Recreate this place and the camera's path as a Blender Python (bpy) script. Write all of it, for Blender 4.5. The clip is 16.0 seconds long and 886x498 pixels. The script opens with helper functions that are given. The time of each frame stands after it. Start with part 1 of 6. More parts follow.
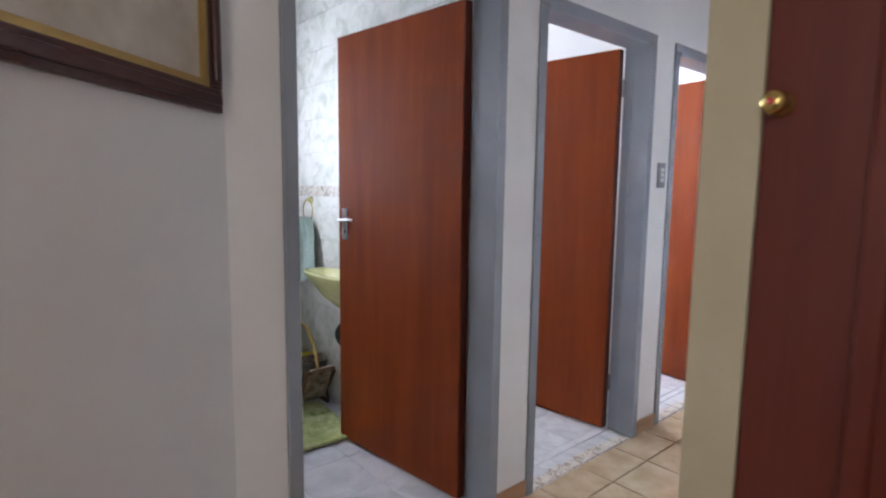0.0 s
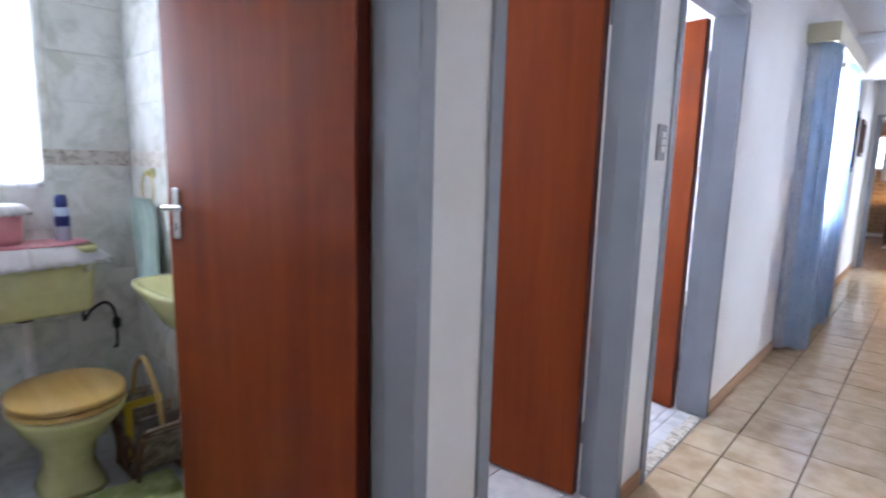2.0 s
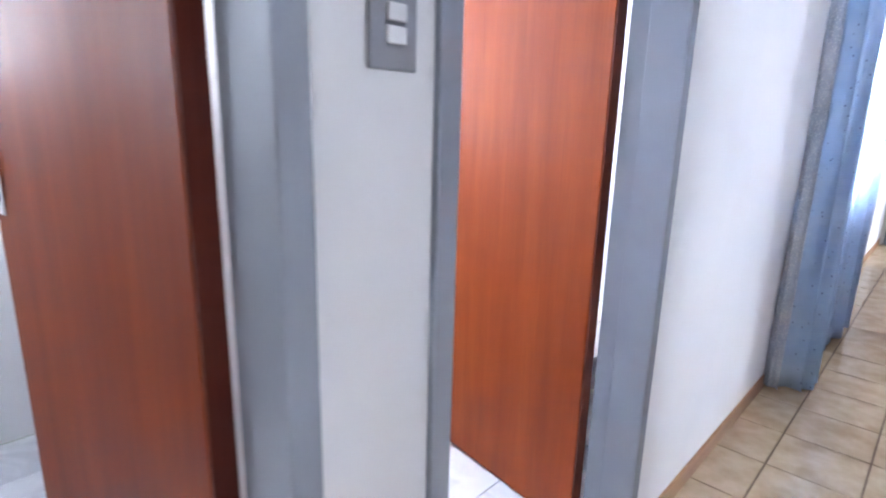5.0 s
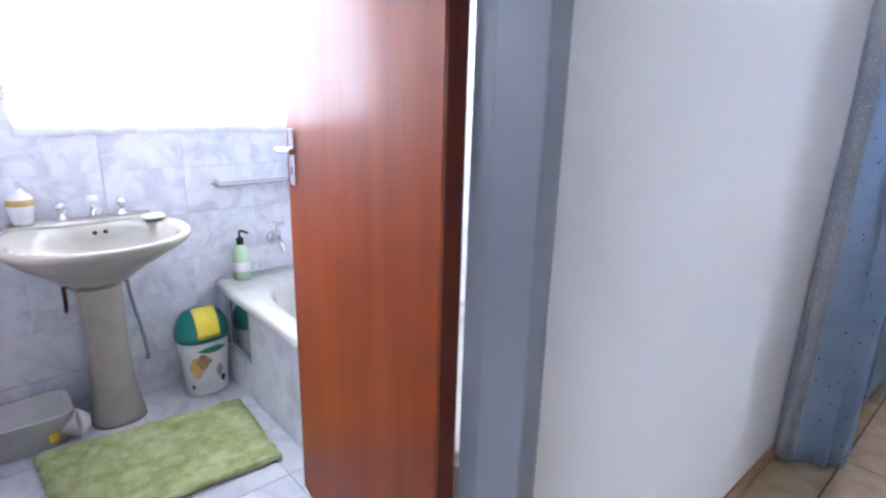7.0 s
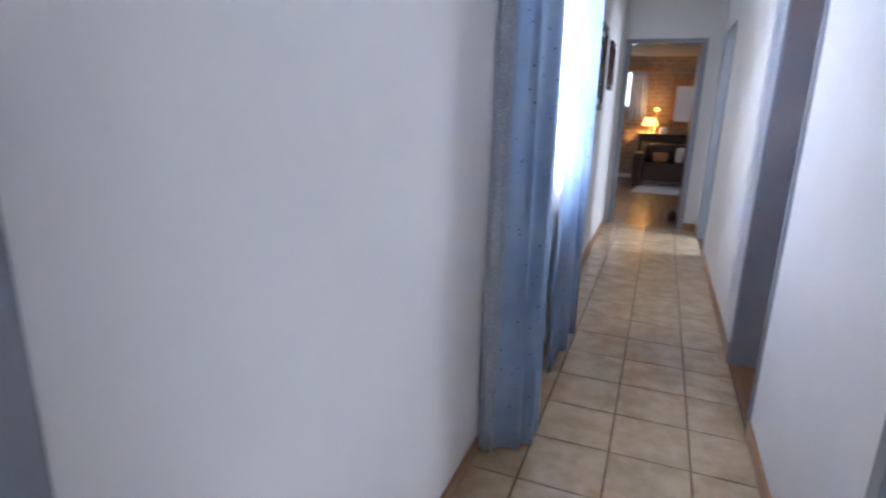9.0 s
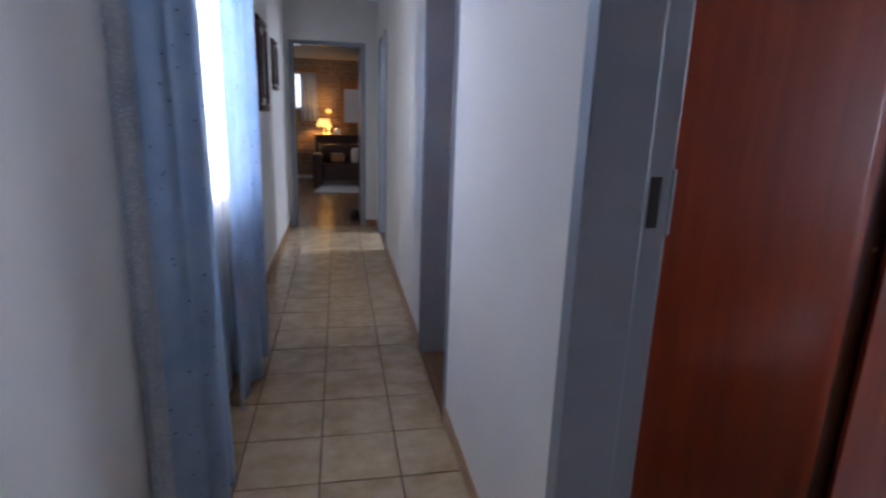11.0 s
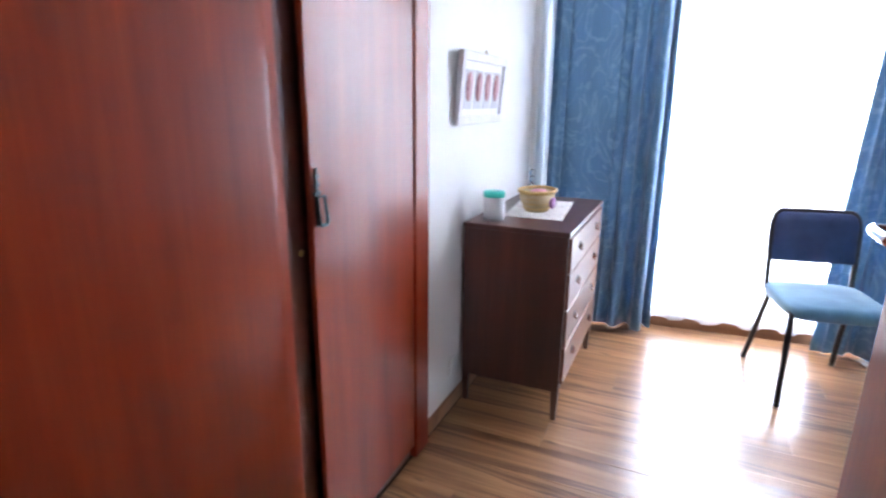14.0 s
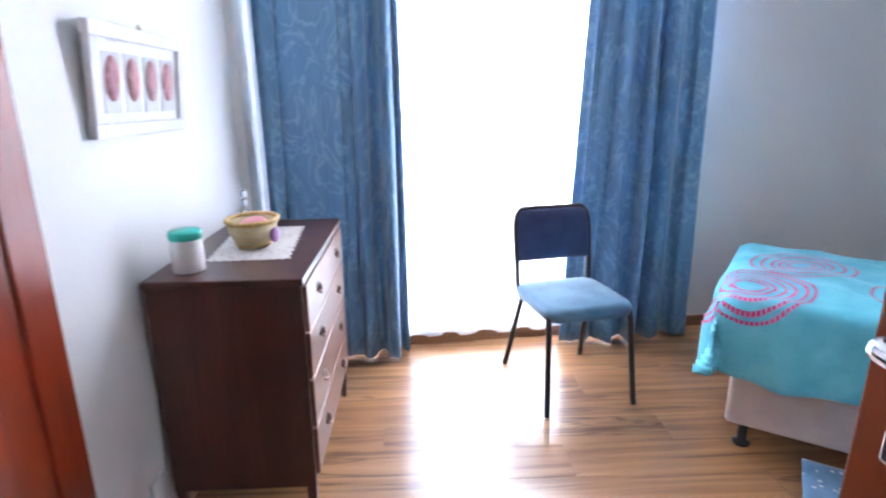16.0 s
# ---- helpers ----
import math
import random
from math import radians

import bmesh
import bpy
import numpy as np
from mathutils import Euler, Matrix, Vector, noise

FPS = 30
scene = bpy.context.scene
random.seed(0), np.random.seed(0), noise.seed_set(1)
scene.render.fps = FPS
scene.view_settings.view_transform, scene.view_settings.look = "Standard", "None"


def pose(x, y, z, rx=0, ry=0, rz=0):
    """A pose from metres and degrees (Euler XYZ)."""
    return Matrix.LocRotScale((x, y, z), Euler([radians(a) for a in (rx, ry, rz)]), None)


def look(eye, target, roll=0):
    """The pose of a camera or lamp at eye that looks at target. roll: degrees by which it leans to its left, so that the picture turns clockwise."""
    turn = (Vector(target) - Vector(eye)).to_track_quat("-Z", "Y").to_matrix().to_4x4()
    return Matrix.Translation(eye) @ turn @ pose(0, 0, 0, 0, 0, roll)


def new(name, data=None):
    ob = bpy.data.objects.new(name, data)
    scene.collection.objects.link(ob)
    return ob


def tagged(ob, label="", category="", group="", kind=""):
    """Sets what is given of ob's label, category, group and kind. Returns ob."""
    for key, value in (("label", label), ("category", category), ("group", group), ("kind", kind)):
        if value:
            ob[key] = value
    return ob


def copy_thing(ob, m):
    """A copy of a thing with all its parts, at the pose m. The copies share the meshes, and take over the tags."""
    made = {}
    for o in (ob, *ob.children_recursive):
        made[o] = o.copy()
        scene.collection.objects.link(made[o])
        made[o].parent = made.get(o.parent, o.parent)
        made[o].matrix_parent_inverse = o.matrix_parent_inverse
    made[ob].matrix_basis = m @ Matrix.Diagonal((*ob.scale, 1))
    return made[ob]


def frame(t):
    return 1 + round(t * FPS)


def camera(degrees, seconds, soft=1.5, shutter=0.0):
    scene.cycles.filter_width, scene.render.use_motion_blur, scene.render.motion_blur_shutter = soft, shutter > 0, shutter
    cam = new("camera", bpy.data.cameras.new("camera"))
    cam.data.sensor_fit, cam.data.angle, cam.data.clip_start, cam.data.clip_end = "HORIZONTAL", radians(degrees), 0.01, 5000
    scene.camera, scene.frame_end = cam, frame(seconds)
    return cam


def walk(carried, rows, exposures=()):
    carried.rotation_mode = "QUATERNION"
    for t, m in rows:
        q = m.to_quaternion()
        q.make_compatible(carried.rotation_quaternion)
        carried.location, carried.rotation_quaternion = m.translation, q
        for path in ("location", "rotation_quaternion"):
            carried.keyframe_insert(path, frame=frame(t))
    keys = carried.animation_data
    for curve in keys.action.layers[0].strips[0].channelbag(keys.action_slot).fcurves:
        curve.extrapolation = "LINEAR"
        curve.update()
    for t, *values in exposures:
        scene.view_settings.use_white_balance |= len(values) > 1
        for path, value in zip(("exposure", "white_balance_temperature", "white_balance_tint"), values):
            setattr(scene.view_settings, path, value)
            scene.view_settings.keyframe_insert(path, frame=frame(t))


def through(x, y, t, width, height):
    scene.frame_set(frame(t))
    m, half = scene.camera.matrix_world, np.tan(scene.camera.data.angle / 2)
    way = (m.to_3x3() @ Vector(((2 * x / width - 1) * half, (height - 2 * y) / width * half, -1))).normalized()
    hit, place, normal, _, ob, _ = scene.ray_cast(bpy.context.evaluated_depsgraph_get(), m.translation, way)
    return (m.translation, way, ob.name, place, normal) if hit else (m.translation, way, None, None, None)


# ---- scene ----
# ---------------------------------------------------------------- camera
cam = camera(78.7, 16.0, soft=2.1, shutter=0.5)
PATH = [
    (0.0, pose(1.424, 0.039, 1.319, 83.51, -0.73, 49.13)),
    (0.5, pose(1.201, 0.261, 1.312, 82.78, -0.94, 49.41)),
    (1.0, pose(1.012, 0.440, 1.303, 81.91, -1.05, 49.31)),
    (1.5, pose(0.885, 0.593, 1.299, 81.41, -1.21, 47.26)),
    (2.0, pose(0.775, 0.765, 1.305, 80.92, -1.41, 42.47)),
    (2.5, pose(0.676, 0.963, 1.288, 80.58, -1.33, 36.60)),
    (3.0, pose(0.637, 1.232, 1.270, 79.45, -1.23, 34.43)),
    (3.2, pose(0.623, 1.348, 1.270, 78.92, -1.17, 34.43)),
    (5.5, pose(0.525, 2.562, 1.277, 75.71, -1.30, 46.54)),
    (6.0, pose(0.524, 2.782, 1.277, 74.89, -1.19, 48.43)),
    (6.5, pose(0.503, 2.964, 1.295, 74.45, -1.41, 49.13)),
    (7.0, pose(0.487, 3.100, 1.305, 74.27, -1.40, 48.74)),
    (7.5, pose(0.541, 3.235, 1.307, 74.54, -1.52, 45.49)),
    (8.0, pose(0.566, 3.349, 1.313, 74.51, -1.67, 38.59)),
    (8.5, pose(0.547, 3.423, 1.310, 74.92, -1.61, 30.14)),
    (9.0, pose(0.537, 3.459, 1.314, 75.18, -1.42, 21.74)),
    (9.2, pose(0.532, 3.510, 1.318, 74.95, -1.34, 18.73)),
    (11.3, pose(0.594, 3.730, 1.314, 76.37, -1.60, -15.13)),
    (11.5, pose(0.621, 3.762, 1.325, 76.07, -1.42, -18.09)),
    (12.0, pose(0.644, 3.858, 1.333, 75.94, -0.99, -27.96)),
    (12.5, pose(0.674, 3.949, 1.357, 75.36, -0.74, -39.10)),
    (13.0, pose(0.773, 4.034, 1.348, 75.18, -0.69, -49.42)),
    (13.5, pose(0.905, 4.060, 1.361, 74.68, -0.70, -57.99)),
    (14.0, pose(1.030, 4.077, 1.361, 74.57, -0.57, -65.53)),
    (14.5, pose(1.169, 4.125, 1.372, 74.51, -0.47, -73.23)),
    (15.0, pose(1.312, 4.131, 1.360, 74.58, -0.08, -80.27)),
    (15.5, pose(1.490, 4.119, 1.353, 74.52, 0.07, -85.58)),
    (16.0, pose(1.629, 4.139, 1.356, 74.56, 0.28, -92.95)),
]
walk(cam, PATH, [(0.0, 0.6, 6550, 17), (1.5, 0.55, 6300, 18), (3.0, 1.0, 6250, 18), (6.0, 0.85, 6200, 18), (7.5, 0.15, 6200, 18), (9.0, 0.0, 6250, 18), (11.5, -1.0, 6300, 19), (12.5, -1.0, 6350, 19), (13.5, -0.1, 6350, 19), (14.0, 0.48, 6400, 18), (15.0, 0.62, 6350, 18), (16.0, 0.52, 6400, 18)])

# ---------------------------------------------------------------- light
world = bpy.data.worlds.new("sky")
scene.world = world
world.use_nodes = True
wn = world.node_tree.nodes
sky = wn.new("ShaderNodeTexSky")
sky.sky_type, sky.sun_disc = "NISHITA", False
sky.sun_elevation, sky.sun_rotation = radians(58), radians(0)
wn["Background"].inputs["Strength"].default_value = 0.12
world.node_tree.links.new(sky.outputs["Color"], wn["Background"].inputs["Color"])

sun = new("sun", bpy.data.lights.new("sun", "SUN"))
sun.data.energy, sun.data.angle, sun.data.color = 2.5, radians(0.5), (1, 0.96, 0.9)
sun.matrix_world = look((0, 9, 14), (0, 0, 0))


def skylight(name, eye, target, w, h, watts, color=(0.80, 0.90, 1.0)):
    """An area lamp, mostly sky light standing in a window's opening."""
    lamp = new(name, bpy.data.lights.new(name, "AREA"))
    lamp.data.shape, lamp.data.size, lamp.data.size_y = "RECTANGLE", w, h
    lamp.data.energy, lamp.data.color = watts, color
    lamp.matrix_world = look(eye, target)
    return lamp


skylight("sky_bedroom", (4.66, 3.75, 1.25), (0, 3.95, 1.0), 2.1, 2.1, 400)
skylight("sky_bathroom", (-2.22, 3.77, 1.62), (0, 3.77, 1.2), 1.1, 1.0, 320)
skylight("sky_toilet", (-2.22, 1.0, 1.62), (0, 1.0, 1.2), 0.6, 0.95, 44)
skylight("sky_passage", (-0.42, 6.05, 1.55), (2, 6.05, 1.0), 1.2, 1.2, 330, (0.95, 0.98, 1.0))
skylight("sky_shower", (-2.22, 2.3, 1.75), (0, 2.3, 1.2), 0.6, 0.7, 26)
# stands for daylight out of the side room; no window is built there
skylight("sky_side_room", (3.2, 9.4, 1.5), (1, 9.4, 0.8), 1.0, 1.2, 90)
# added warm fill inside the vestibule, which has no window
skylight("sky_vestibule", (2.1, -1.0, 1.7), (0, 0.2, 1.2), 0.9, 1.0, 11.5, (1, 0.93, 0.84))
skylight("sky_lounge", (-2.3, 13.0, 1.7), (1, 13.4, 0.5), 1.0, 1.2, 16)

# ---------------------------------------------------------------- materials


def shader(name, color, rough=0.5, metal=0.0, spec=0.5):
    m = bpy.data.materials.new(name)
    m.use_nodes = True
    b = m.node_tree.nodes["Principled BSDF"]
    b.inputs["Base Color"].default_value = (*color, 1)
    b.inputs["Roughness"].default_value = rough
    b.inputs["Metallic"].default_value = metal
    b.inputs["Specular IOR Level"].default_value = spec
    return m, m.node_tree, b


def node(tree, kind, **values):
    n = tree.nodes.new(kind)
    for key, value in values.items():
        n.inputs[key].default_value = value
    return n


def coords(tree, scale=(1, 1, 1), shift=None, random_shift=False):
    """Object coordinates in metres, stretched; random_shift moves the pattern from piece to piece."""
    tex = tree.nodes.new("ShaderNodeTexCoord")
    mp = node(tree, "ShaderNodeMapping", Scale=scale)
    tree.links.new(tex.outputs["Object"], mp.inputs["Vector"])
    if random_shift:
        info = tree.nodes.new("ShaderNodeObjectInfo")
        mul = tree.nodes.new("ShaderNodeMath")
        mul.operation = "MULTIPLY"
        mul.inputs[1].default_value = 37.0
        comb = tree.nodes.new("ShaderNodeCombineXYZ")
        tree.links.new(info.outputs["Random"], mul.inputs[0])
        for axis in "XYZ":
            tree.links.new(mul.outputs[0], comb.inputs[axis])
        tree.links.new(comb.outputs[0], mp.inputs["Location"])
    return mp.outputs["Vector"]


def noise_tex(tree, vec, scale, detail=4, rough=0.55, distort=0.0):
    n = node(tree, "ShaderNodeTexNoise", Scale=scale, Detail=detail, Roughness=rough, Distortion=distort)
    tree.links.new(vec, n.inputs["Vector"])
    return n.outputs["Fac"]


def ramp(tree, fac, stops):
    r = tree.nodes.new("ShaderNodeValToRGB")
    els = r.color_ramp.elements
    while len(els) < len(stops):
        els.new(0.5)
    for e, (p, c) in zip(els, stops):
        e.position, e.color = p, (*c, 1) if len(c) == 3 else c
    tree.links.new(fac, r.inputs["Fac"])
    return r.outputs["Color"]


def mix(tree, a, b, fac, mode="MIX"):
    m = tree.nodes.new("ShaderNodeMix")
    m.data_type, m.blend_type = "RGBA", mode
    for value, socket in ((fac, m.inputs[0]), (a, m.inputs[6]), (b, m.inputs[7])):
        if isinstance(value, (int, float)):
            socket.default_value = value
        elif isinstance(value, tuple):
            socket.default_value = (*value, 1)
        else:
            tree.links.new(value, socket)
    return m.outputs[2]


def bump(tree, b, fac, strength=0.2, depth=0.002):
    n = node(tree, "ShaderNodeBump", Strength=strength, Distance=depth)
    tree.links.new(fac, n.inputs["Height"])
    tree.links.new(n.outputs["Normal"], b.inputs["Normal"])


def mottled(name, dark, light, rough=0.5, scale=8.0, fine=90.0, bumpy=0.15, depth=0.001, metal=0.0, spec=0.5, amount=1.0, rand=False):
    """Paint, cloth, ceramic: two scales of variation and a fine relief."""
    m, t, b = shader(name, light, rough, metal, spec)
    v = coords(t, random_shift=rand)
    big = noise_tex(t, v, scale, 3)
    small = noise_tex(t, v, fine, 2)
    col = mix(t, dark, light, ramp(t, big, [(0.32, (0, 0, 0)), (0.68, (1, 1, 1))]))
    col = mix(t, col, dark, ramp(t, small, [(0.55, (0, 0, 0)), (0.85, (0.4 * amount,) * 3)]))
    t.links.new(col, b.inputs["Base Color"])
    bump(t, b, small, bumpy, depth)
    return m


def timber(name, dark, mid, light, along=2, rough=0.3, stretch=14.0, coat=0.0, rand=False, spec=0.5):
    """Veneer or plank with grain along one axis."""
    m, t, b = shader(name, mid, rough, 0, spec)
    s = [stretch, stretch, stretch]
    s[along] = 0.55
    v = coords(t, s, random_shift=rand)
    grain = noise_tex(t, v, 1.6, 6, 0.6)
    s2 = [150.0, 150.0, 150.0]
    s2[along] = 3.0
    pores = noise_tex(t, coords(t, s2, random_shift=rand), 1.0, 2)
    cloud = noise_tex(t, coords(t, random_shift=rand), 2.2, 2)
    col = ramp(t, grain, [(0.3, dark), (0.5, mid), (0.72, light)])
    col = mix(t, col, dark, ramp(t, pores, [(0.5, (0, 0, 0)), (0.8, (0.5, 0.5, 0.5))]))
    col = mix(t, col, mix(t, col, light, 0.35), cloud)
    t.links.new(col, b.inputs["Base Color"])
    rr = t.nodes.new("ShaderNodeMapRange")
    rr.inputs["To Min"].default_value, rr.inputs["To Max"].default_value = max(0.30, rough * 0.85), max(0.36, rough * 1.3)
    t.links.new(cloud, rr.inputs["Value"])
    t.links.new(rr.outputs[0], b.inputs["Roughness"])
    b.inputs["Coat Weight"].default_value, b.inputs["Coat Roughness"].default_value = coat, 0.12
    bump(t, b, pores, 0.12, 0.0006)
    return m


def marble(name, base, vein, rough=0.18, scale=5.0, rand=True):
    m, t, b = shader(name, base, rough)
    v = coords(t, random_shift=rand)
    a = noise_tex(t, v, scale, 5, 0.6, 1.2)
    c = noise_tex(t, v, scale * 2.3, 3, 0.5, 0.4)
    col = ramp(t, a, [(0.36, vein), (0.52, base), (0.8, tuple(min(1, x * 1.06) for x in base))])
    col = mix(t, col, vein, ramp(t, c, [(0.52, (0, 0, 0)), (0.72, (0.55, 0.55, 0.55))]))
    t.links.new(col, b.inputs["Base Color"])
    bump(t, b, c, 0.05, 0.0005)
    return m


def cloth(name, dark, light, sheen=0.2, weave=420.0, through=0.0, pattern=None, rough=0.85):
    """Woven cloth; through lets part of the light pass."""
    m, t, b = shader(name, light, rough, 0, 0.2)
    v = coords(t)
    big = noise_tex(t, v, 9.0, 3)
    fine = noise_tex(t, v, weave, 2)
    col = mix(t, dark, light, ramp(t, big, [(0.3, (0, 0, 0)), (0.7, (1, 1, 1))]))
    if pattern:
        spots = t.nodes.new("ShaderNodeTexVoronoi")
        spots.inputs["Scale"].default_value = pattern[0]
        t.links.new(v, spots.inputs["Vector"])
        dots = ramp(t, spots.outputs["Distance"], [(pattern[1], (1, 1, 1)), (pattern[1] + 0.06, (0, 0, 0))])
        col = mix(t, col, pattern[2], dots)
    t.links.new(col, b.inputs["Base Color"])
    b.inputs["Sheen Weight"].default_value = sheen
    bump(t, b, fine, 0.25, 0.0008)
    if through:
        tr = t.nodes.new("ShaderNodeBsdfTranslucent")
        t.links.new(col, tr.inputs["Color"])
        mx = t.nodes.new("ShaderNodeMixShader")
        mx.inputs[0].default_value = through
        t.links.new(b.outputs[0], mx.inputs[1])
        t.links.new(tr.outputs[0], mx.inputs[2])
        t.links.new(mx.outputs[0], t.nodes["Material Output"].inputs["Surface"])
    return m


def net(name, color, holes=0.4, through=0.7):
    """Thin white net: part open, part translucent thread."""
    m, t, b = shader(name, color, 0.9, 0, 0.1)
    tr = node(t, "ShaderNodeBsdfTranslucent", Color=(*color, 1))
    tp = t.nodes.new("ShaderNodeBsdfTransparent")
    m1, m2 = t.nodes.new("ShaderNodeMixShader"), t.nodes.new("ShaderNodeMixShader")
    m1.inputs[0].default_value, m2.inputs[0].default_value = through, holes
    t.links.new(b.outputs[0], m1.inputs[1])
    t.links.new(tr.outputs[0], m1.inputs[2])
    t.links.new(m1.outputs[0], m2.inputs[1])
    t.links.new(tp.outputs[0], m2.inputs[2])
    t.links.new(m2.outputs[0], t.nodes["Material Output"].inputs["Surface"])
    return m


def plain(name, color, rough=0.4, metal=0.0, wear=0.06):
    return mottled(name, tuple(c * (1 - wear * 2) for c in color), color, rough, 14.0, 160.0, 0.05, 0.0004, metal, 0.5, 0.5)


def damask(name):
    """Blue satin-weave curtain cloth with paler branching figures."""
    m, t, b = shader(name, (0.10, 0.21, 0.37), 0.36, 0, 0.5)
    v = coords(t, (1, 1, 0.55))
    big = noise_tex(t, v, 5.0, 3)
    fig = noise_tex(t, v, 7.0, 2, 0.5, 2.2)
    fine = noise_tex(t, coords(t), 320.0, 2)
    col = mix(t, (0.085, 0.20, 0.345), (0.15, 0.32, 0.50), big)
    col = mix(t, col, (0.34, 0.52, 0.66), ramp(t, fig, [(0.455, (0, 0, 0)), (0.50, (0.42, 0.42, 0.42)), (0.545, (0, 0, 0))]))
    t.links.new(col, b.inputs["Base Color"])
    b.inputs["Sheen Weight"].default_value = 0.35
    bump(t, b, fine, 0.2, 0.0006)
    tr = t.nodes.new("ShaderNodeBsdfTranslucent")
    t.links.new(col, tr.inputs["Color"])
    mx = t.nodes.new("ShaderNodeMixShader")
    mx.inputs[0].default_value = 0.09
    t.links.new(b.outputs[0], mx.inputs[1])
    t.links.new(tr.outputs[0], mx.inputs[2])
    t.links.new(mx.outputs[0], t.nodes["Material Output"].inputs["Surface"])
    return m


def laminate(name):
    """Glossy oiled-wood laminate with long dark streaks and small knots along y."""
    m, t, b = shader(name, (0.34, 0.165, 0.062), 0.34)
    long1 = noise_tex(t, coords(t, (17.0, 0.8, 17.0), random_shift=True), 1.0, 5, 0.62, 0.6)
    long2 = noise_tex(t, coords(t, (8.0, 0.55, 8.0), random_shift=True), 1.0, 3, 0.5, 1.4)
    fine = noise_tex(t, coords(t, (170.0, 4.0, 170.0), random_shift=True), 1.0, 2)
    spots = noise_tex(t, coords(t, (16.0, 6.0, 16.0), random_shift=True), 1.0, 1, 0.4, 0.3)
    col = ramp(t, long1, [(0.30, (0.16, 0.066, 0.026)), (0.48, (0.30, 0.140, 0.060)), (0.70, (0.43, 0.225, 0.108))])
    col = mix(t, col, (0.075, 0.026, 0.010), ramp(t, long2, [(0.535, (0, 0, 0)), (0.575, (0.8, 0.8, 0.8)), (0.61, (0.1, 0.1, 0.1)), (0.70, (0.85, 0.85, 0.85))]))
    col = mix(t, col, (0.05, 0.02, 0.008), ramp(t, spots, [(0.73, (0, 0, 0)), (0.80, (0.75, 0.75, 0.75))]))
    col = mix(t, col, (0.16, 0.07, 0.025), ramp(t, fine, [(0.5, (0, 0, 0)), (0.8, (0.45, 0.45, 0.45))]))
    t.links.new(col, b.inputs["Base Color"])
    b.inputs["Coat Weight"].default_value, b.inputs["Coat Roughness"].default_value = 1.0, 0.2
    bump(t, b, fine, 0.08, 0.0004)
    return m


WALL = mottled("wall_paint", (0.755, 0.75, 0.75), (0.81, 0.805, 0.805), 0.55, 1.6, 120.0, 0.25, 0.0012, 0, 0.4, 0.25)
CEIL = mottled("ceiling_paint", (0.76, 0.76, 0.75), (0.82, 0.82, 0.81), 0.8, 1.2, 60.0, 0.2, 0.001, 0, 0.2, 0.2)
CREAM = mottled("cream_paint", (0.62, 0.58, 0.42), (0.70, 0.66, 0.50), 0.4, 3.0, 80.0, 0.1)
STEEL = mottled("grey_enamel", (0.265, 0.29, 0.335), (0.31, 0.338, 0.385), 0.2, 3.0, 70.0, 0.06, 0.0006, 0, 0.5, 0.3)
DOOR = timber("door_veneer", (0.172, 0.027, 0.0055), (0.215, 0.037, 0.007), (0.258, 0.050, 0.0095), 2, 0.55, 6.5, 0.16, False, 0.1)
# darker than the leaf: the shadow on its edges is put into this colour
DOOR_EDGE = timber("door_edge", (0.06, 0.010, 0.005), (0.10, 0.016, 0.007), (0.14, 0.024, 0.010), 2, 0.4, 12.0, 0.0, False, 0.3)
WARD = timber("wardrobe_veneer", (0.145, 0.013, 0.004), (0.205, 0.022, 0.006), (0.265, 0.037, 0.008), 2, 0.36, 7.0, 0.16, False, 0.2)
WARD_DARK = timber("wardrobe_stile", (0.05, 0.010, 0.005), (0.085, 0.018, 0.009), (0.12, 0.028, 0.012), 2, 0.35, 12.0)
CHEST = timber("chest_mahogany", (0.030, 0.009, 0.007), (0.052, 0.014, 0.010), (0.082, 0.024, 0.016), 2, 0.32, 8.0, 0.2)
DRAWER = timber("drawer_mahogany", (0.075, 0.024, 0.014), (0.125, 0.042, 0.023), (0.18, 0.068, 0.037), 0, 0.3, 9.0, 0.2)
DARKDOOR = timber("cupboard_mahogany", (0.11, 0.018, 0.012), (0.15, 0.026, 0.018), (0.19, 0.040, 0.027), 2, 0.32, 6.0, 0.3)
BRASS = plain("brass", (0.72, 0.52, 0.20), 0.22, 1.0)
CHROME = plain("chrome", (0.78, 0.78, 0.80), 0.12, 1.0, 0.02)
BLACK = plain("black_iron", (0.018, 0.016, 0.016), 0.55)
TILE = mottled("beige_floor_tile", (0.47, 0.345, 0.215), (0.63, 0.49, 0.34), 0.22, 9.0, 60.0, 0.08, 0.0006, 0, 0.5, 0.6, True)
GROUT = mottled("brown_grout", (0.16, 0.11, 0.075), (0.22, 0.16, 0.11), 0.9, 20.0, 200.0, 0.4)
SKIRT = timber("skirting_brown", (0.25, 0.12, 0.055), (0.36, 0.19, 0.095), (0.44, 0.25, 0.13), 1, 0.35, 10.0)
WSKIRT = timber("skirting_wood", (0.16, 0.075, 0.035), (0.26, 0.12, 0.055), (0.34, 0.17, 0.08), 1, 0.4, 10.0)
FTILE = marble("white_marble_floor_tile", (0.78, 0.79, 0.82), (0.62, 0.63, 0.67), 0.16, 4.0)
WTILE = marble("grey_marble_wall_tile", (0.82, 0.83, 0.88), (0.64, 0.65, 0.73), 0.14, 6.0)
CTILE = marble("cream_marble_wall_tile", (0.82, 0.82, 0.78), (0.64, 0.66, 0.60), 0.16, 6.5)
LGROUT = plain("light_grout", (0.72, 0.71, 0.70), 0.9)
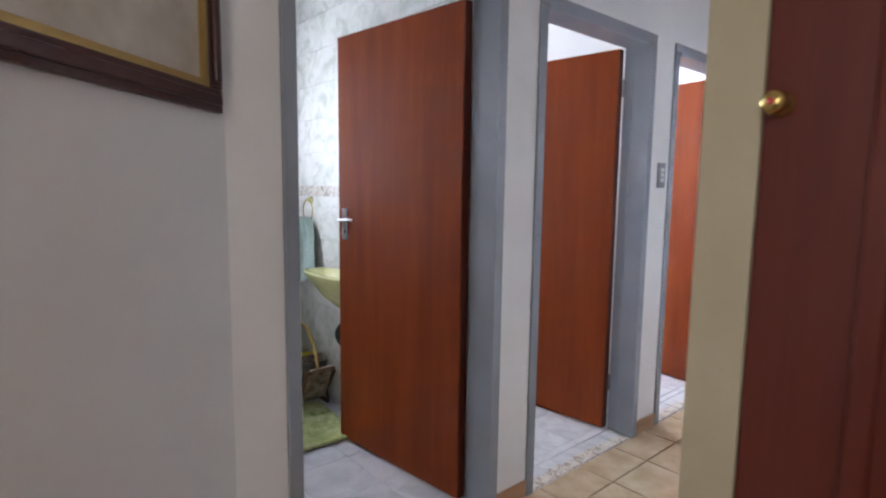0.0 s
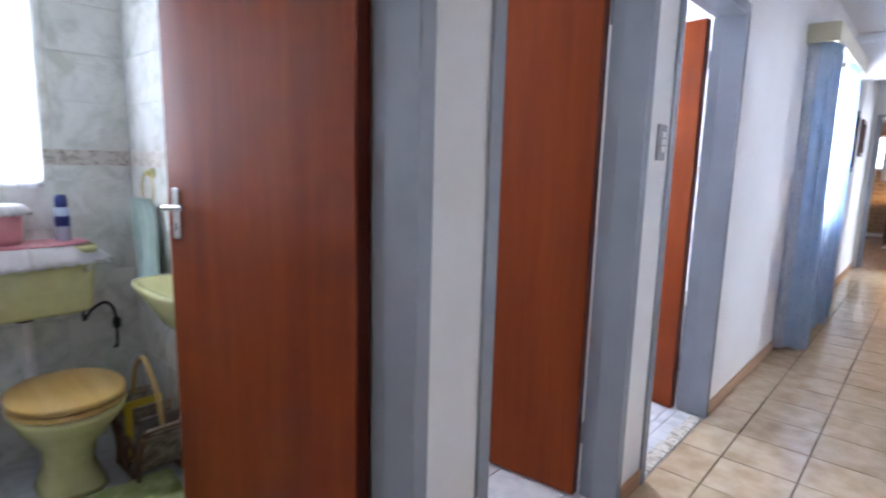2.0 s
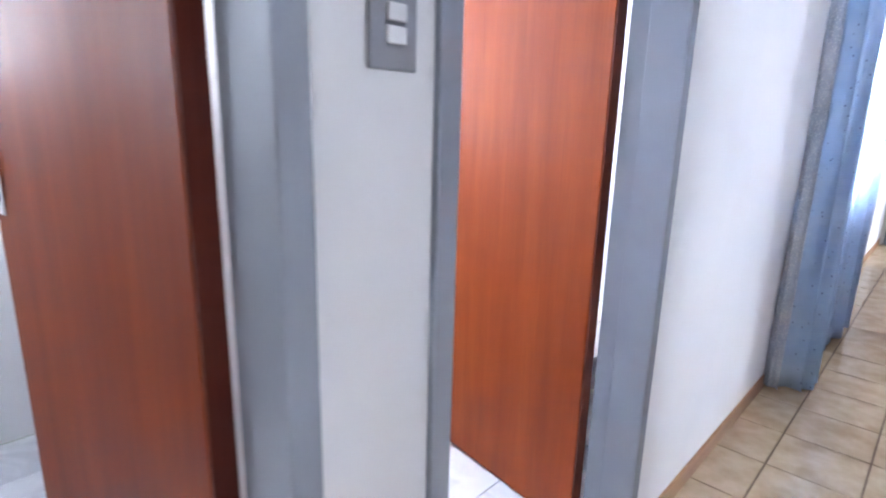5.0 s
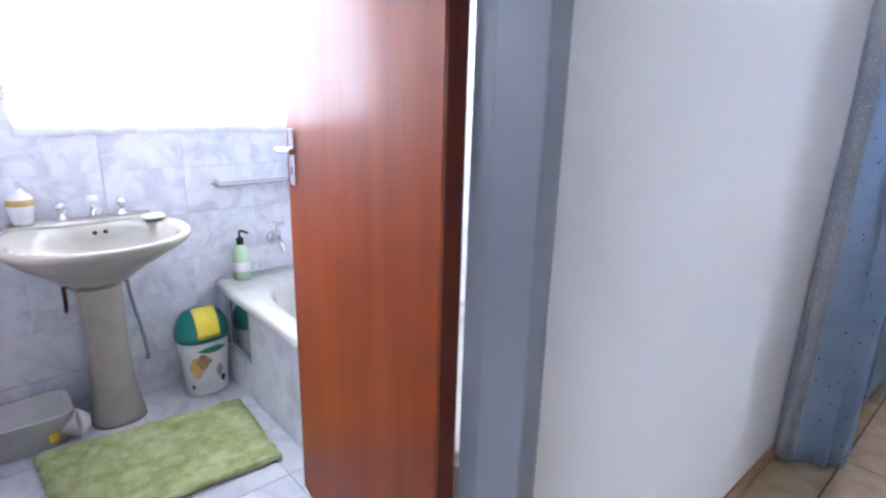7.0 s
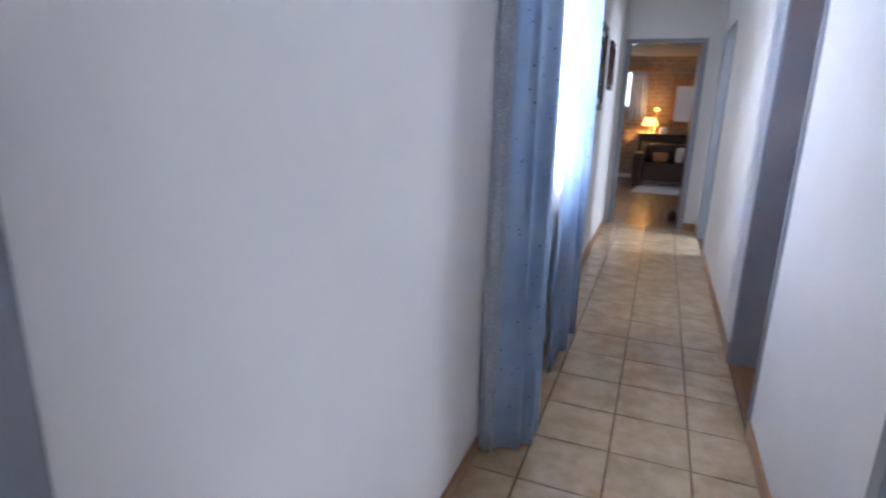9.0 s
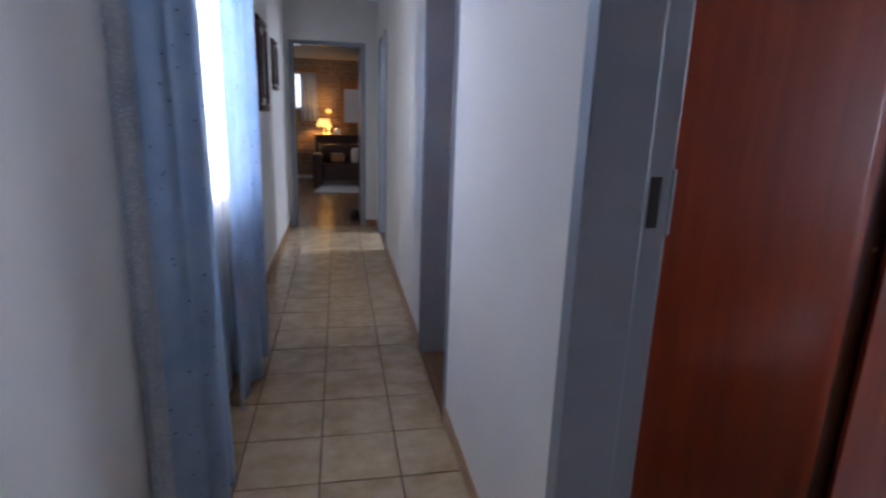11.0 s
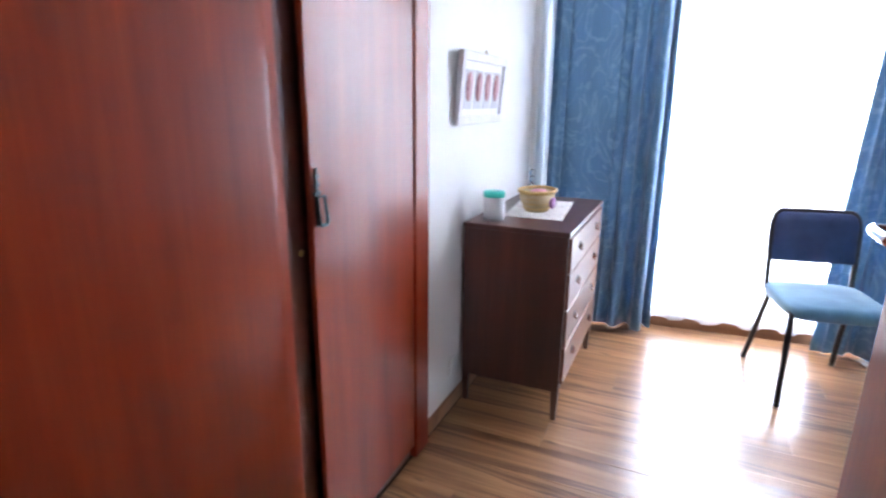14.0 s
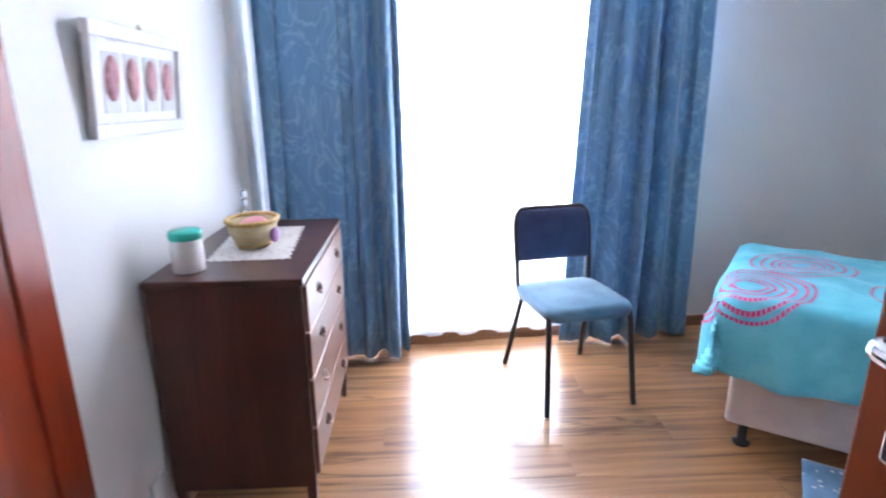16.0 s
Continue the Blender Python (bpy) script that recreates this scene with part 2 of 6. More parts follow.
BORDER = marble("relief_border_tile", (0.66, 0.62, 0.56), (0.30, 0.24, 0.18), 0.3, 26.0)
PLANK = laminate("laminate_plank")
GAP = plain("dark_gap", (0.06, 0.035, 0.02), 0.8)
CURTAIN = damask("blue_curtain")
HALLCURT = cloth("light_blue_curtain", (0.53, 0.66, 0.82), (0.66, 0.77, 0.90), 0.1, 500.0, 0.6, (28.0, 0.065, (0.10, 0.16, 0.34)), 0.8)
LACE = cloth("grey_lace", (0.60, 0.65, 0.74), (0.76, 0.80, 0.87), 0.1, 300.0, 0.35, (110.0, 0.3, (0.90, 0.92, 0.95)))
NET = net("white_net", (0.88, 0.89, 0.92))
DENSENET = net("dense_white_net", (0.88, 0.89, 0.92), 0.16, 0.55)
GLASS, _t, _b = shader("clear_glass", (0.95, 0.98, 0.97), 0.02)
_b.inputs["Transmission Weight"].default_value = 1.0
CREAMWARE = plain("cream_ceramic", (0.72, 0.69, 0.34), 0.12)
SEATWOOD = timber("varnished_pine", (0.58, 0.33, 0.085), (0.68, 0.42, 0.13), (0.76, 0.52, 0.20), 0, 0.22, 10.0)
TAUPE = plain("taupe_ceramic", (0.42, 0.385, 0.33), 0.1)
ENAMEL = plain("pale_enamel", (0.60, 0.58, 0.53), 0.12)
WHITE = plain("white_plastic", (0.80, 0.80, 0.80), 0.35)
GREYPLATE = plain("grey_plastic", (0.30, 0.31, 0.34), 0.35)
GREENMAT = mottled("green_tufted_mat", (0.37, 0.42, 0.16), (0.60, 0.64, 0.34), 0.95, 16.0, 140.0, 1.0, 0.006, 0, 0.1, 1.0)
TOWEL = cloth("pale_green_towel", (0.42, 0.56, 0.52), (0.55, 0.68, 0.63), 0.4, 260.0)
PINKTOWEL = cloth("pink_towel", (0.78, 0.58, 0.57), (0.88, 0.72, 0.71), 0.4, 260.0)
GOWN = cloth("white_towel", (0.74, 0.66, 0.68), (0.84, 0.80, 0.82), 0.4, 260.0)
FRILL = cloth("white_frill", (0.76, 0.72, 0.73), (0.86, 0.84, 0.85), 0.2, 300.0, 0.2)
PINK = cloth("pink_cloth", (0.60, 0.20, 0.24), (0.74, 0.34, 0.37), 0.2, 260.0)
WICKER = timber("dark_cane", (0.07, 0.03, 0.014), (0.14, 0.065, 0.028), (0.24, 0.12, 0.05), 2, 0.5, 30.0)
CANE = timber("light_cane", (0.40, 0.24, 0.07), (0.56, 0.36, 0.12), (0.66, 0.46, 0.18), 2, 0.45, 30.0)
PAPER = mottled("magazine_paper", (0.12, 0.07, 0.045), (0.52, 0.43, 0.33), 0.4, 22.0, 90.0)
YELLOW = plain("yellow_plastic", (0.86, 0.66, 0.05), 0.3)
TEAL = plain("teal_plastic", (0.012, 0.23, 0.20), 0.3)
MINT = plain("mint_plastic", (0.02, 0.46, 0.36), 0.35)
PALEGREEN = plain("pale_green_plastic", (0.50, 0.68, 0.45), 0.25)
BLUE = plain("blue_plastic", (0.02, 0.22, 0.70), 0.3)
NAVY = plain("navy_cap", (0.02, 0.03, 0.20), 0.3)
CANBLUE = plain("pale_blue_can", (0.55, 0.62, 0.78), 0.25, 0.3)
PINKPL = plain("pink_plastic", (0.80, 0.30, 0.42), 0.3)
RED = plain("red_plastic", (0.62, 0.05, 0.06), 0.3)
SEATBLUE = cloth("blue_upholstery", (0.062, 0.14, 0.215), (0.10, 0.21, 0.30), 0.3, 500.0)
# the seat's blue darkened: backlit shade of the backrest put into the colour
SEATBLUE_SHADED = cloth("backlit_blue_upholstery", (0.030, 0.045, 0.105), (0.045, 0.065, 0.15), 0.2, 500.0)
TUBE = plain("dark_brown_tube", (0.030, 0.024, 0.026), 0.3, 0.4)
DUVET = cloth("turquoise_duvet", (0.10, 0.50, 0.63), (0.18, 0.63, 0.75), 0.1, 300.0)
DUVETPINK = cloth("pink_print", (0.55, 0.06, 0.20), (0.66, 0.10, 0.27), 0.1, 300.0)
BEDBASE = cloth("cream_bed_base", (0.55, 0.46, 0.42), (0.66, 0.56, 0.51), 0.1, 300.0)
RUGBLUE = cloth("blue_bath_rug", (0.12, 0.30, 0.55), (0.25, 0.48, 0.72), 0.4, 200.0, 0.0, (30.0, 0.2, (0.75, 0.82, 0.88)))
FRAMEWHITE = plain("white_frame", (0.74, 0.72, 0.74), 0.45)
MOUNT = plain("picture_mount", (0.83, 0.83, 0.83), 0.7)
PETAL = mottled("pink_print_picture", (0.24, 0.07, 0.09), (0.52, 0.26, 0.27), 0.3, 40.0, 120.0)
PRINTGREY = plain("grey_print_picture", (0.55, 0.55, 0.58), 0.4)
DARKFRAME = timber("dark_picture_frame", (0.03, 0.008, 0.006), (0.055, 0.014, 0.010), (0.08, 0.022, 0.014), 1, 0.28, 20.0)
GOLD = plain("gold_slip", (0.42, 0.27, 0.08), 0.35, 0.6)
PRINT = mottled("pale_print", (0.48, 0.42, 0.34), (0.62, 0.58, 0.50), 0.2, 7.0, 40.0)
DIMPRINT = mottled("dim_print", (0.14, 0.12, 0.11), (0.32, 0.29, 0.26), 0.15, 9.0, 50.0)
BRICK = mottled("face_brick", (0.26, 0.15, 0.085), (0.44, 0.29, 0.18), 0.9, 12.0, 90.0, 0.5, 0.003, 0, 0.2, 1.0, True)
MORTAR = plain("mortar", (0.38, 0.33, 0.27), 0.95)
SHADE, _t, _b = shader("lit_lamp_shade", (0.85, 0.62, 0.30), 0.8)
_b.inputs["Emission Color"].default_value = (1, 0.58, 0.16, 1)
_b.inputs["Emission Strength"].default_value = 3.0
WOODFRAME = timber("pine_frame", (0.22, 0.09, 0.035), (0.34, 0.15, 0.06), (0.42, 0.20, 0.08), 2, 0.35, 14.0)
DARKWOOD = timber("dark_table_wood", (0.02, 0.010, 0.007), (0.04, 0.018, 0.012), (0.06, 0.028, 0.018), 0, 0.3, 10.0)
RUGPALE = cloth("pale_rug", (0.58, 0.54, 0.55), (0.70, 0.66, 0.67), 0.3, 200.0)
LEATHER = plain("dark_leather", (0.05, 0.022, 0.016), 0.35)
CUSHION = cloth("pale_cushion", (0.62, 0.55, 0.48), (0.74, 0.68, 0.60), 0.3, 300.0)
GRASS = mottled("garden_green", (0.05, 0.10, 0.03), (0.12, 0.18, 0.06), 0.9, 0.8, 20.0)
MIRROR = plain("mirror_glass", (0.86, 0.87, 0.88), 0.03, 1.0, 0.01)

# ---------------------------------------------------------------- builders


def box(bm, x0, x1, y0, y1, z0, z1, m=None):
    geo = bmesh.ops.create_cube(bm, size=1)
    t = Matrix.LocRotScale(((x0 + x1) / 2, (y0 + y1) / 2, (z0 + z1) / 2), None, (abs(x1 - x0), abs(y1 - y0), abs(z1 - z0)))
    bmesh.ops.transform(bm, matrix=(m @ t) if m else t, verts=geo["verts"])
    return geo["verts"]


def soft(bm, width=0.004, segments=2):
    bmesh.ops.bevel(bm, geom=[e for e in bm.edges if len(e.link_faces) == 2 and e.calc_face_angle(0) > 0.6], offset=width, segments=segments, affect="EDGES", profile=0.5, clamp_overlap=True)
    return bm


def rbox(x0, x1, y0, y1, z0, z1, r=0.004, segments=2, m=None):
    bm = bmesh.new()
    box(bm, x0, x1, y0, y1, z0, z1, m)
    return soft(bm, r, segments) if r else bm


def boxes(*dims, r=0.0):
    bm = bmesh.new()
    for d in dims:
        box(bm, *d)
    return soft(bm, r) if r else bm


def lathe(profile, segments=24, center=(0, 0, 0), squash=(1, 1), m=None):
    """A turned shape from (radius, height) pairs."""
    bm = bmesh.new()
    rings = []
    for r, z in profile:
        if r < 1e-5:
            rings.append([bm.verts.new((center[0], center[1], center[2] + z))])
        else:
            rings.append([bm.verts.new((center[0] + squash[0] * r * math.cos(a), center[1] + squash[1] * r * math.sin(a), center[2] + z)) for a in (2 * math.pi * i / segments for i in range(segments))])
    for a, b in zip(rings, rings[1:]):
        for i in range(segments):
            j = (i + 1) % segments
            quad = [a[i % len(a)], a[j % len(a)], b[j % len(b)], b[i % len(b)]]
            quad = [v for k, v in enumerate(quad) if v not in quad[:k]]
            if len(quad) > 2:
                bm.faces.new(quad)
    if m:
        bmesh.ops.transform(bm, matrix=m, verts=bm.verts)
    bmesh.ops.recalc_face_normals(bm, faces=bm.faces)
    for f in bm.faces:
        f.smooth = True
    return bm


def tube(points, radius, segments=10, closed=False, into=None):
    """A round bar along points."""
    bm = into or bmesh.new()
    pts = [Vector(p) for p in points]
    rings = []
    n = len(pts)
    side = None
    for i, p in enumerate(pts):
        a = pts[(i - 1) % n] if (closed or i) else p
        b = pts[(i + 1) % n] if (closed or i < n - 1) else p
        d = (b - a).normalized()
        if side is None:
            side = d.cross(Vector((0, 0, 1)) if abs(d.z) < 0.9 else Vector((1, 0, 0))).normalized()
        side = (side - d * side.dot(d)).normalized()
        up = d.cross(side)
        r = radius(i / max(1, n - 1)) if callable(radius) else radius
        rings.append([bm.verts.new(p + r * (side * math.cos(t) + up * math.sin(t))) for t in (2 * math.pi * k / segments for k in range(segments))])
    pairs = list(zip(rings, rings[1:])) + ([(rings[-1], rings[0])] if closed else [])
    for a, b in pairs:
        for k in range(segments):
            f = bm.faces.new((a[k], a[(k + 1) % segments], b[(k + 1) % segments], b[k]))
            f.smooth = True
    if not closed:
        bm.faces.new(rings[0][::-1])
        bm.faces.new(rings[-1])
    bmesh.ops.recalc_face_normals(bm, faces=bm.faces)
    return bm


def arc(points, steps=6):
    """A smooth line through points."""
    pts = [Vector(p) for p in points]
    out = []
    ext = [2 * pts[0] - pts[1], *pts, 2 * pts[-1] - pts[-2]]
    for i in range(1, len(ext) - 2):
        p0, p1, p2, p3 = ext[i - 1:i + 3]
        for k in range(steps):
            t = k / steps
            out.append(0.5 * (2 * p1 + (p2 - p0) * t + (2 * p0 - 5 * p1 + 4 * p2 - p3) * t * t + (3 * p1 - p0 - 3 * p2 + p3) * t ** 3))
    return out + [pts[-1]]


def surface(fn, nu, nv, thick=0.0, smooth=True):
    """A sheet from fn(u, v), u and v from 0 to 1, with a thickness."""
    bm = bmesh.new()
    grid = [[bm.verts.new(fn(i / nu, j / nv)) for j in range(nv + 1)] for i in range(nu + 1)]
    for i in range(nu):
        for j in range(nv):
            bm.faces.new((grid[i][j], grid[i + 1][j], grid[i + 1][j + 1], grid[i][j + 1]))
    bmesh.ops.recalc_face_normals(bm, faces=bm.faces)
    bm.normal_update()
    if sum(f.normal.z * f.calc_area() for f in bm.faces) < 0:
        bmesh.ops.reverse_faces(bm, faces=bm.faces)
        bm.normal_update()
    if thick:
        front = bm.faces[:]
        rim = [e for e in bm.edges if len(e.link_faces) == 1]
        back = {v: bm.verts.new(v.co - v.normal * thick) for v in bm.verts[:]}
        for f in front:
            bm.faces.new([back[v] for v in reversed(f.verts)])
        for e in rim:
            a, b = e.verts
            bm.faces.new((a, b, back[b], back[a]))
        bmesh.ops.recalc_face_normals(bm, faces=bm.faces)
    for f in bm.faces:
        f.smooth = smooth
    return bm


PLACE = {}


def thing(name, label, category, at=(0, 0, 0), kind="", group=""):
    ob = new(name)
    ob.empty_display_size = 0.05
    ob.location = at
    PLACE[ob.name] = Matrix.Translation(at)
    return tagged(ob, label, category, group, kind)


def part(name, bm, material, parent, label="", m=None):
    """One mesh object under a thing or a part, built in the world's coordinates."""
    me = bpy.data.meshes.new(name)
    if m:
        bmesh.ops.transform(bm, matrix=m, verts=bm.verts)
    bm.to_mesh(me)
    bm.free()
    me.materials.append(material)
    ob = new(name, me)
    ob.parent = parent
    base = PLACE.get(parent.name, Matrix())
    ob.matrix_parent_inverse = base.inverted()
    PLACE[ob.name] = Matrix()
    return tagged(ob, label)


def solid(name, bm, material, label="", category="", kind="structure", group=""):
    """One top-level mesh."""
    me = bpy.data.meshes.new(name)
    bm.to_mesh(me)
    bm.free()
    me.materials.append(material)
    ob = new(name, me)
    PLACE[ob.name] = Matrix()
    return tagged(ob, label, category, group, kind)


def wall_y(name, x0, x1, y0, y1, z1, holes=(), material=None, label="off-white painted plaster wall", z0=0.0):
    """A wall along y with openings (ya, yb, za, zb)."""
    bm = bmesh.new()
    y = y0
    for ya, yb, za, zb in sorted(holes):
        if ya > y:
            box(bm, x0, x1, y, ya, z0, z1)
        if za > z0:
            box(bm, x0, x1, ya, yb, z0, za)
        if zb < z1:
            box(bm, x0, x1, ya, yb, zb, z1)
        y = yb
    if y1 > y:
        box(bm, x0, x1, y, y1, z0, z1)
    bmesh.ops.remove_doubles(bm, verts=bm.verts, dist=1e-5)
    return solid(name, bm, material or WALL, label, "wall")


def wall_x(name, x0, x1, y0, y1, z1, holes=(), material=None, label="off-white painted plaster wall", z0=0.0):
    """A wall along x with openings (xa, xb, za, zb)."""
    bm = bmesh.new()
    x = x0
    for xa, xb, za, zb in sorted(holes):
        if xa > x:
            box(bm, x, xa, y0, y1, z0, z1)
        if za > z0:
            box(bm, xa, xb, y0, y1, z0, za)
        if zb < z1:
            box(bm, xa, xb, y0, y1, zb, z1)
        x = xb
    if x1 > x:
        box(bm, x, x1, y0, y1, z0, z1)
    bmesh.ops.remove_doubles(bm, verts=bm.verts, dist=1e-5)
    return solid(name, bm, material or WALL, label, "wall")


# ---------------------------------------------------------------- structure
H = 2.53                # ceiling
LW = -0.135             # back of the passage's window-side wall
RX0, RX1 = 1.02, 1.195  # the other wall of the passage
FR = 0.045              # width of a steel frame's face
DOORS_L = {"door_1": (0.73, 1.528), "door_2": (1.804, 2.618), "door_3": (2.906, 3.703)}

holes_l = [(a - 0.04, b + 0.04, 0, 2.065) for a, b in DOORS_L.values()] + [(5.62, 6.65, 0.95, 2.12)]
wall_y("wall_passage_west", LW, 0, -1.75, 10.2, H, holes_l)
BED_DOOR, SIDE_DOOR, END_SIDE = (3.80, 4.632), (5.85, 6.52), (8.98, 9.78)
holes_r = [(a - 0.04, b + 0.04, 0, 2.065) for a, b in (BED_DOOR, SIDE_DOOR, END_SIDE)]
wall_y("wall_passage_east", RX0, RX1, 0.99, 10.2, H, holes_r)
END_DOOR = (0.085, 0.835)
wall_x("wall_passage_end", -1.6, 2.4, 10.2, 10.35, H, [(END_DOOR[0] - 0.03, END_DOOR[1] + 0.03, 0, 2.065)])
solid("lintel_beam", rbox(0.001, RX0 - 0.001, 7.05, 7.22, 2.145, H - 0.001, 0.004), WALL, "white plastered beam across the passage ceiling", "beam")

# the vestibule's splayed wall meets the passage wall near the first door
SPLAY = Matrix(((0.761, -0.649, 0, 0.0), (0.649, 0.761, 0, 0.535), (0, 0, 1, 0), (0, 0, 0, 1)))
splay = wall_y("wall_vestibule_splay", -0.06, 0.0, -1.5, 0.0, H - 0.001)
splay.matrix_basis = SPLAY
# toilet, shower and bathroom shells
wall_y("wall_outer_west", -2.13, -1.98, 0.35, 4.75, H, [(0.72, 1.30, 1.18, 2.1), (2.0, 2.6, 1.35, 2.1), (3.27, 4.27, 1.16, 2.1)])
wall_x("wall_toilet_south", -1.98, LW, 0.35, 0.45, H)
wall_x("wall_toilet_north", -1.98, LW, 1.65, 1.74, H)
wall_x("wall_bathroom_south", -1.98, LW, 2.80, 2.89, H)
wall_x("wall_bathroom_north", -1.98, LW, 4.60, 4.75, H)
# bedroom shell: its window wall stands a little askew
SKEW = Matrix.Translation((4.42, 4.95, 0)) @ pose(0, 0, 0, 0, 0, 5.5) @ Matrix.Translation((-4.42, -4.95, 0))
wall_x("wall_bedroom_north", RX1, 4.42, 4.95, 5.10, H, [(1.27, 2.77, 0, 2.405)])
wall_x("wall_bedroom_south", 1.95, 5.1, 0.65, 0.78, H)
wall_bedroom_east = wall_y("wall_bedroom_east", 4.42, 4.60, 0.6, 5.1, H, [(2.84, 4.80, 0.10, 2.15)])
wall_bedroom_east.matrix_basis = SKEW
# vestibule and cupboard niche
wall_y("wall_vestibule_east", 2.2, 2.35, -1.75, 0.99, H)
wall_x("wall_vestibule_south", -0.15, 2.35, -1.9, -1.75, H)
wall_x("wall_niche_front", RX0 + 0.001, 2.2, 0.945, 0.99, H, [(1.108, 1.93, 0.0, 2.1)], CREAM, "cream painted surround of a built-in cupboard")
wall_x("wall_niche_back", RX1, 2.2, 1.36, 1.42, H)
wall_y("wall_niche_side", 1.95, 2.05, 0.99, 1.36, H)
# rooms beyond
wall_x("wall_side_room_south", RX1, 3.6, 5.3, 5.4, H)
wall_x("wall_side_room_mid", RX1, 3.6, 7.6, 7.7, H)
wall_y("wall_side_room_east", 3.5, 3.6, 5.1, 10.2, H)
wall_y("wall_lounge_west", -2.0, -1.85, 10.35, 15.4, H, [(12.4, 13.6, 1.0, 2.1)])
wall_y("wall_lounge_east", 2.8, 2.95, 10.35, 15.4, H)
lounge_back = wall_x("wall_lounge_back", -2.0, 2.95, 15.2, 15.4, H, [], MORTAR, "rough face-brick wall of the lounge")

for nm, dims in (("ceiling_passage", (-0.15, RX1, -1.9, 10.2)), ("ceiling_wet_rooms", (-2.13, LW, 0.35, 4.75)), ("ceiling_bedroom", (RX1, 5.1, 0.6, 5.1)), ("ceiling_vestibule", (RX1, 2.35, -1.9, 0.6)), ("ceiling_side_room", (RX1, 3.6, 5.1, 10.2)), ("ceiling_lounge", (-1.85, 2.8, 10.352, 15.2))):
    # the lounge ceiling takes the grey-brown mortar colour in place of its shade
    low = 2.335 if nm == "ceiling_lounge" else H
    solid(nm, rbox(*dims, low, low + 0.12, 0), MORTAR if low < H else CEIL, "lounge ceiling coloured grey-brown to look unlit" if low < H else "white painted ceiling", "ceiling")


def cornice(name, a, b, inward):
    """A coved cornice from a to b on the wall; inward points into the room."""
    ax, ay = a
    bx, by = b
    prof = [(0, -0.07), (0.008, -0.07), (0.02, -0.045), (0.045, -0.02), (0.07, -0.008), (0.07, 0.0), (0, 0)]
    bm = bmesh.new()
    ends = []
    for x, y in (a, b):
        ends.append([bm.verts.new((x + inward[0] * p, y + inward[1] * p, H - 0.002 + q)) for p, q in prof])
    for i in range(len(prof)):
        j = (i + 1) % len(prof)
        bm.faces.new((ends[0][i], ends[0][j], ends[1][j], ends[1][i]))
    bm.faces.new(ends[0])
    bm.faces.new(ends[1][::-1])
    bmesh.ops.recalc_face_normals(bm, faces=bm.faces)
    return solid(name, bm, CEIL, "white coved plaster cornice", "cornice")


cornice("cornice_west", (0.001, -1.7), (0.001, 7.05), (1, 0))
cornice("cornice_east", (RX0 - 0.001, 1.0), (RX0 - 0.001, 7.05), (-1, 0))
cornice("cornice_beam", (0.07, 7.048), (RX0 - 0.07, 7.048), (0, -1))

# floors: a bed under the laid tiles or planks
for nm, dims, mat, lab in (
        ("floor_passage", (-0.0, RX0, -1.75, 10.2), GROUT, "beige ceramic tile floor with brown grout"),
        ("floor_vestibule", (RX0, 2.35, -1.9, 0.945), GROUT, "beige ceramic tile floor with brown grout"),
        ("floor_toilet", (-1.98, 0.0, 0.45, 1.65), LGROUT, "white marbled tile floor"),
        ("floor_shower", (-1.98, 0.0, 1.74, 2.80), LGROUT, "white marbled tile floor"),
        ("floor_bathroom", (-1.98, 0.0, 2.80, 4.60), LGROUT, "white marbled tile floor"),
        ("floor_bedroom", (RX0, 5.1, 0.78, 4.95), GAP, "brown laminate plank floor"),
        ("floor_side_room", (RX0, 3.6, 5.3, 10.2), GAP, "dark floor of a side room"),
        ("floor_lounge", (-2.0, 2.95, 10.2, 15.4), PLANK, "varnished brown wood floor")):
    solid(nm, rbox(*dims, -0.12, -0.006, 0), mat, lab, "floor")


def piece_mesh(name, w, d, h, r, material):
    me = bpy.data.meshes.new(name)
    bm = bmesh.new()
    x, y = w / 2, d / 2
    low = [bm.verts.new(p) for p in ((-x, -y, -h), (x, -y, -h), (x, y, -h), (-x, y, -h))]
    mid = [bm.verts.new(p) for p in ((-x, -y, -r), (x, -y, -r), (x, y, -r), (-x, y, -r))]
    top = [bm.verts.new(p) for p in ((-x + r, -y + r, 0), (x - r, -y + r, 0), (x - r, y - r, 0), (-x + r, y - r, 0))]
    for a, b in ((low, mid), (mid, top)):
        for i in range(4):
            bm.faces.new((a[i], a[(i + 1) % 4], b[(i + 1) % 4], b[i]))
    bm.faces.new(top)
    bm.to_mesh(me)
    bm.free()
    me.materials.append(material)
    return me


MESHES = {}


def piece(name, parent, cx, cy, cz, w, d, h, r, material, turn=None):
    key = (name, round(w, 3), round(d, 3), material.name)
    if key not in MESHES:
        MESHES[key] = piece_mesh(name, w, d, h, r, material)
    ob = new(name, MESHES[key])
    ob.parent = parent
    m = Matrix.Translation((cx, cy, cz))
    ob.matrix_basis = m @ turn if turn else m
    return ob


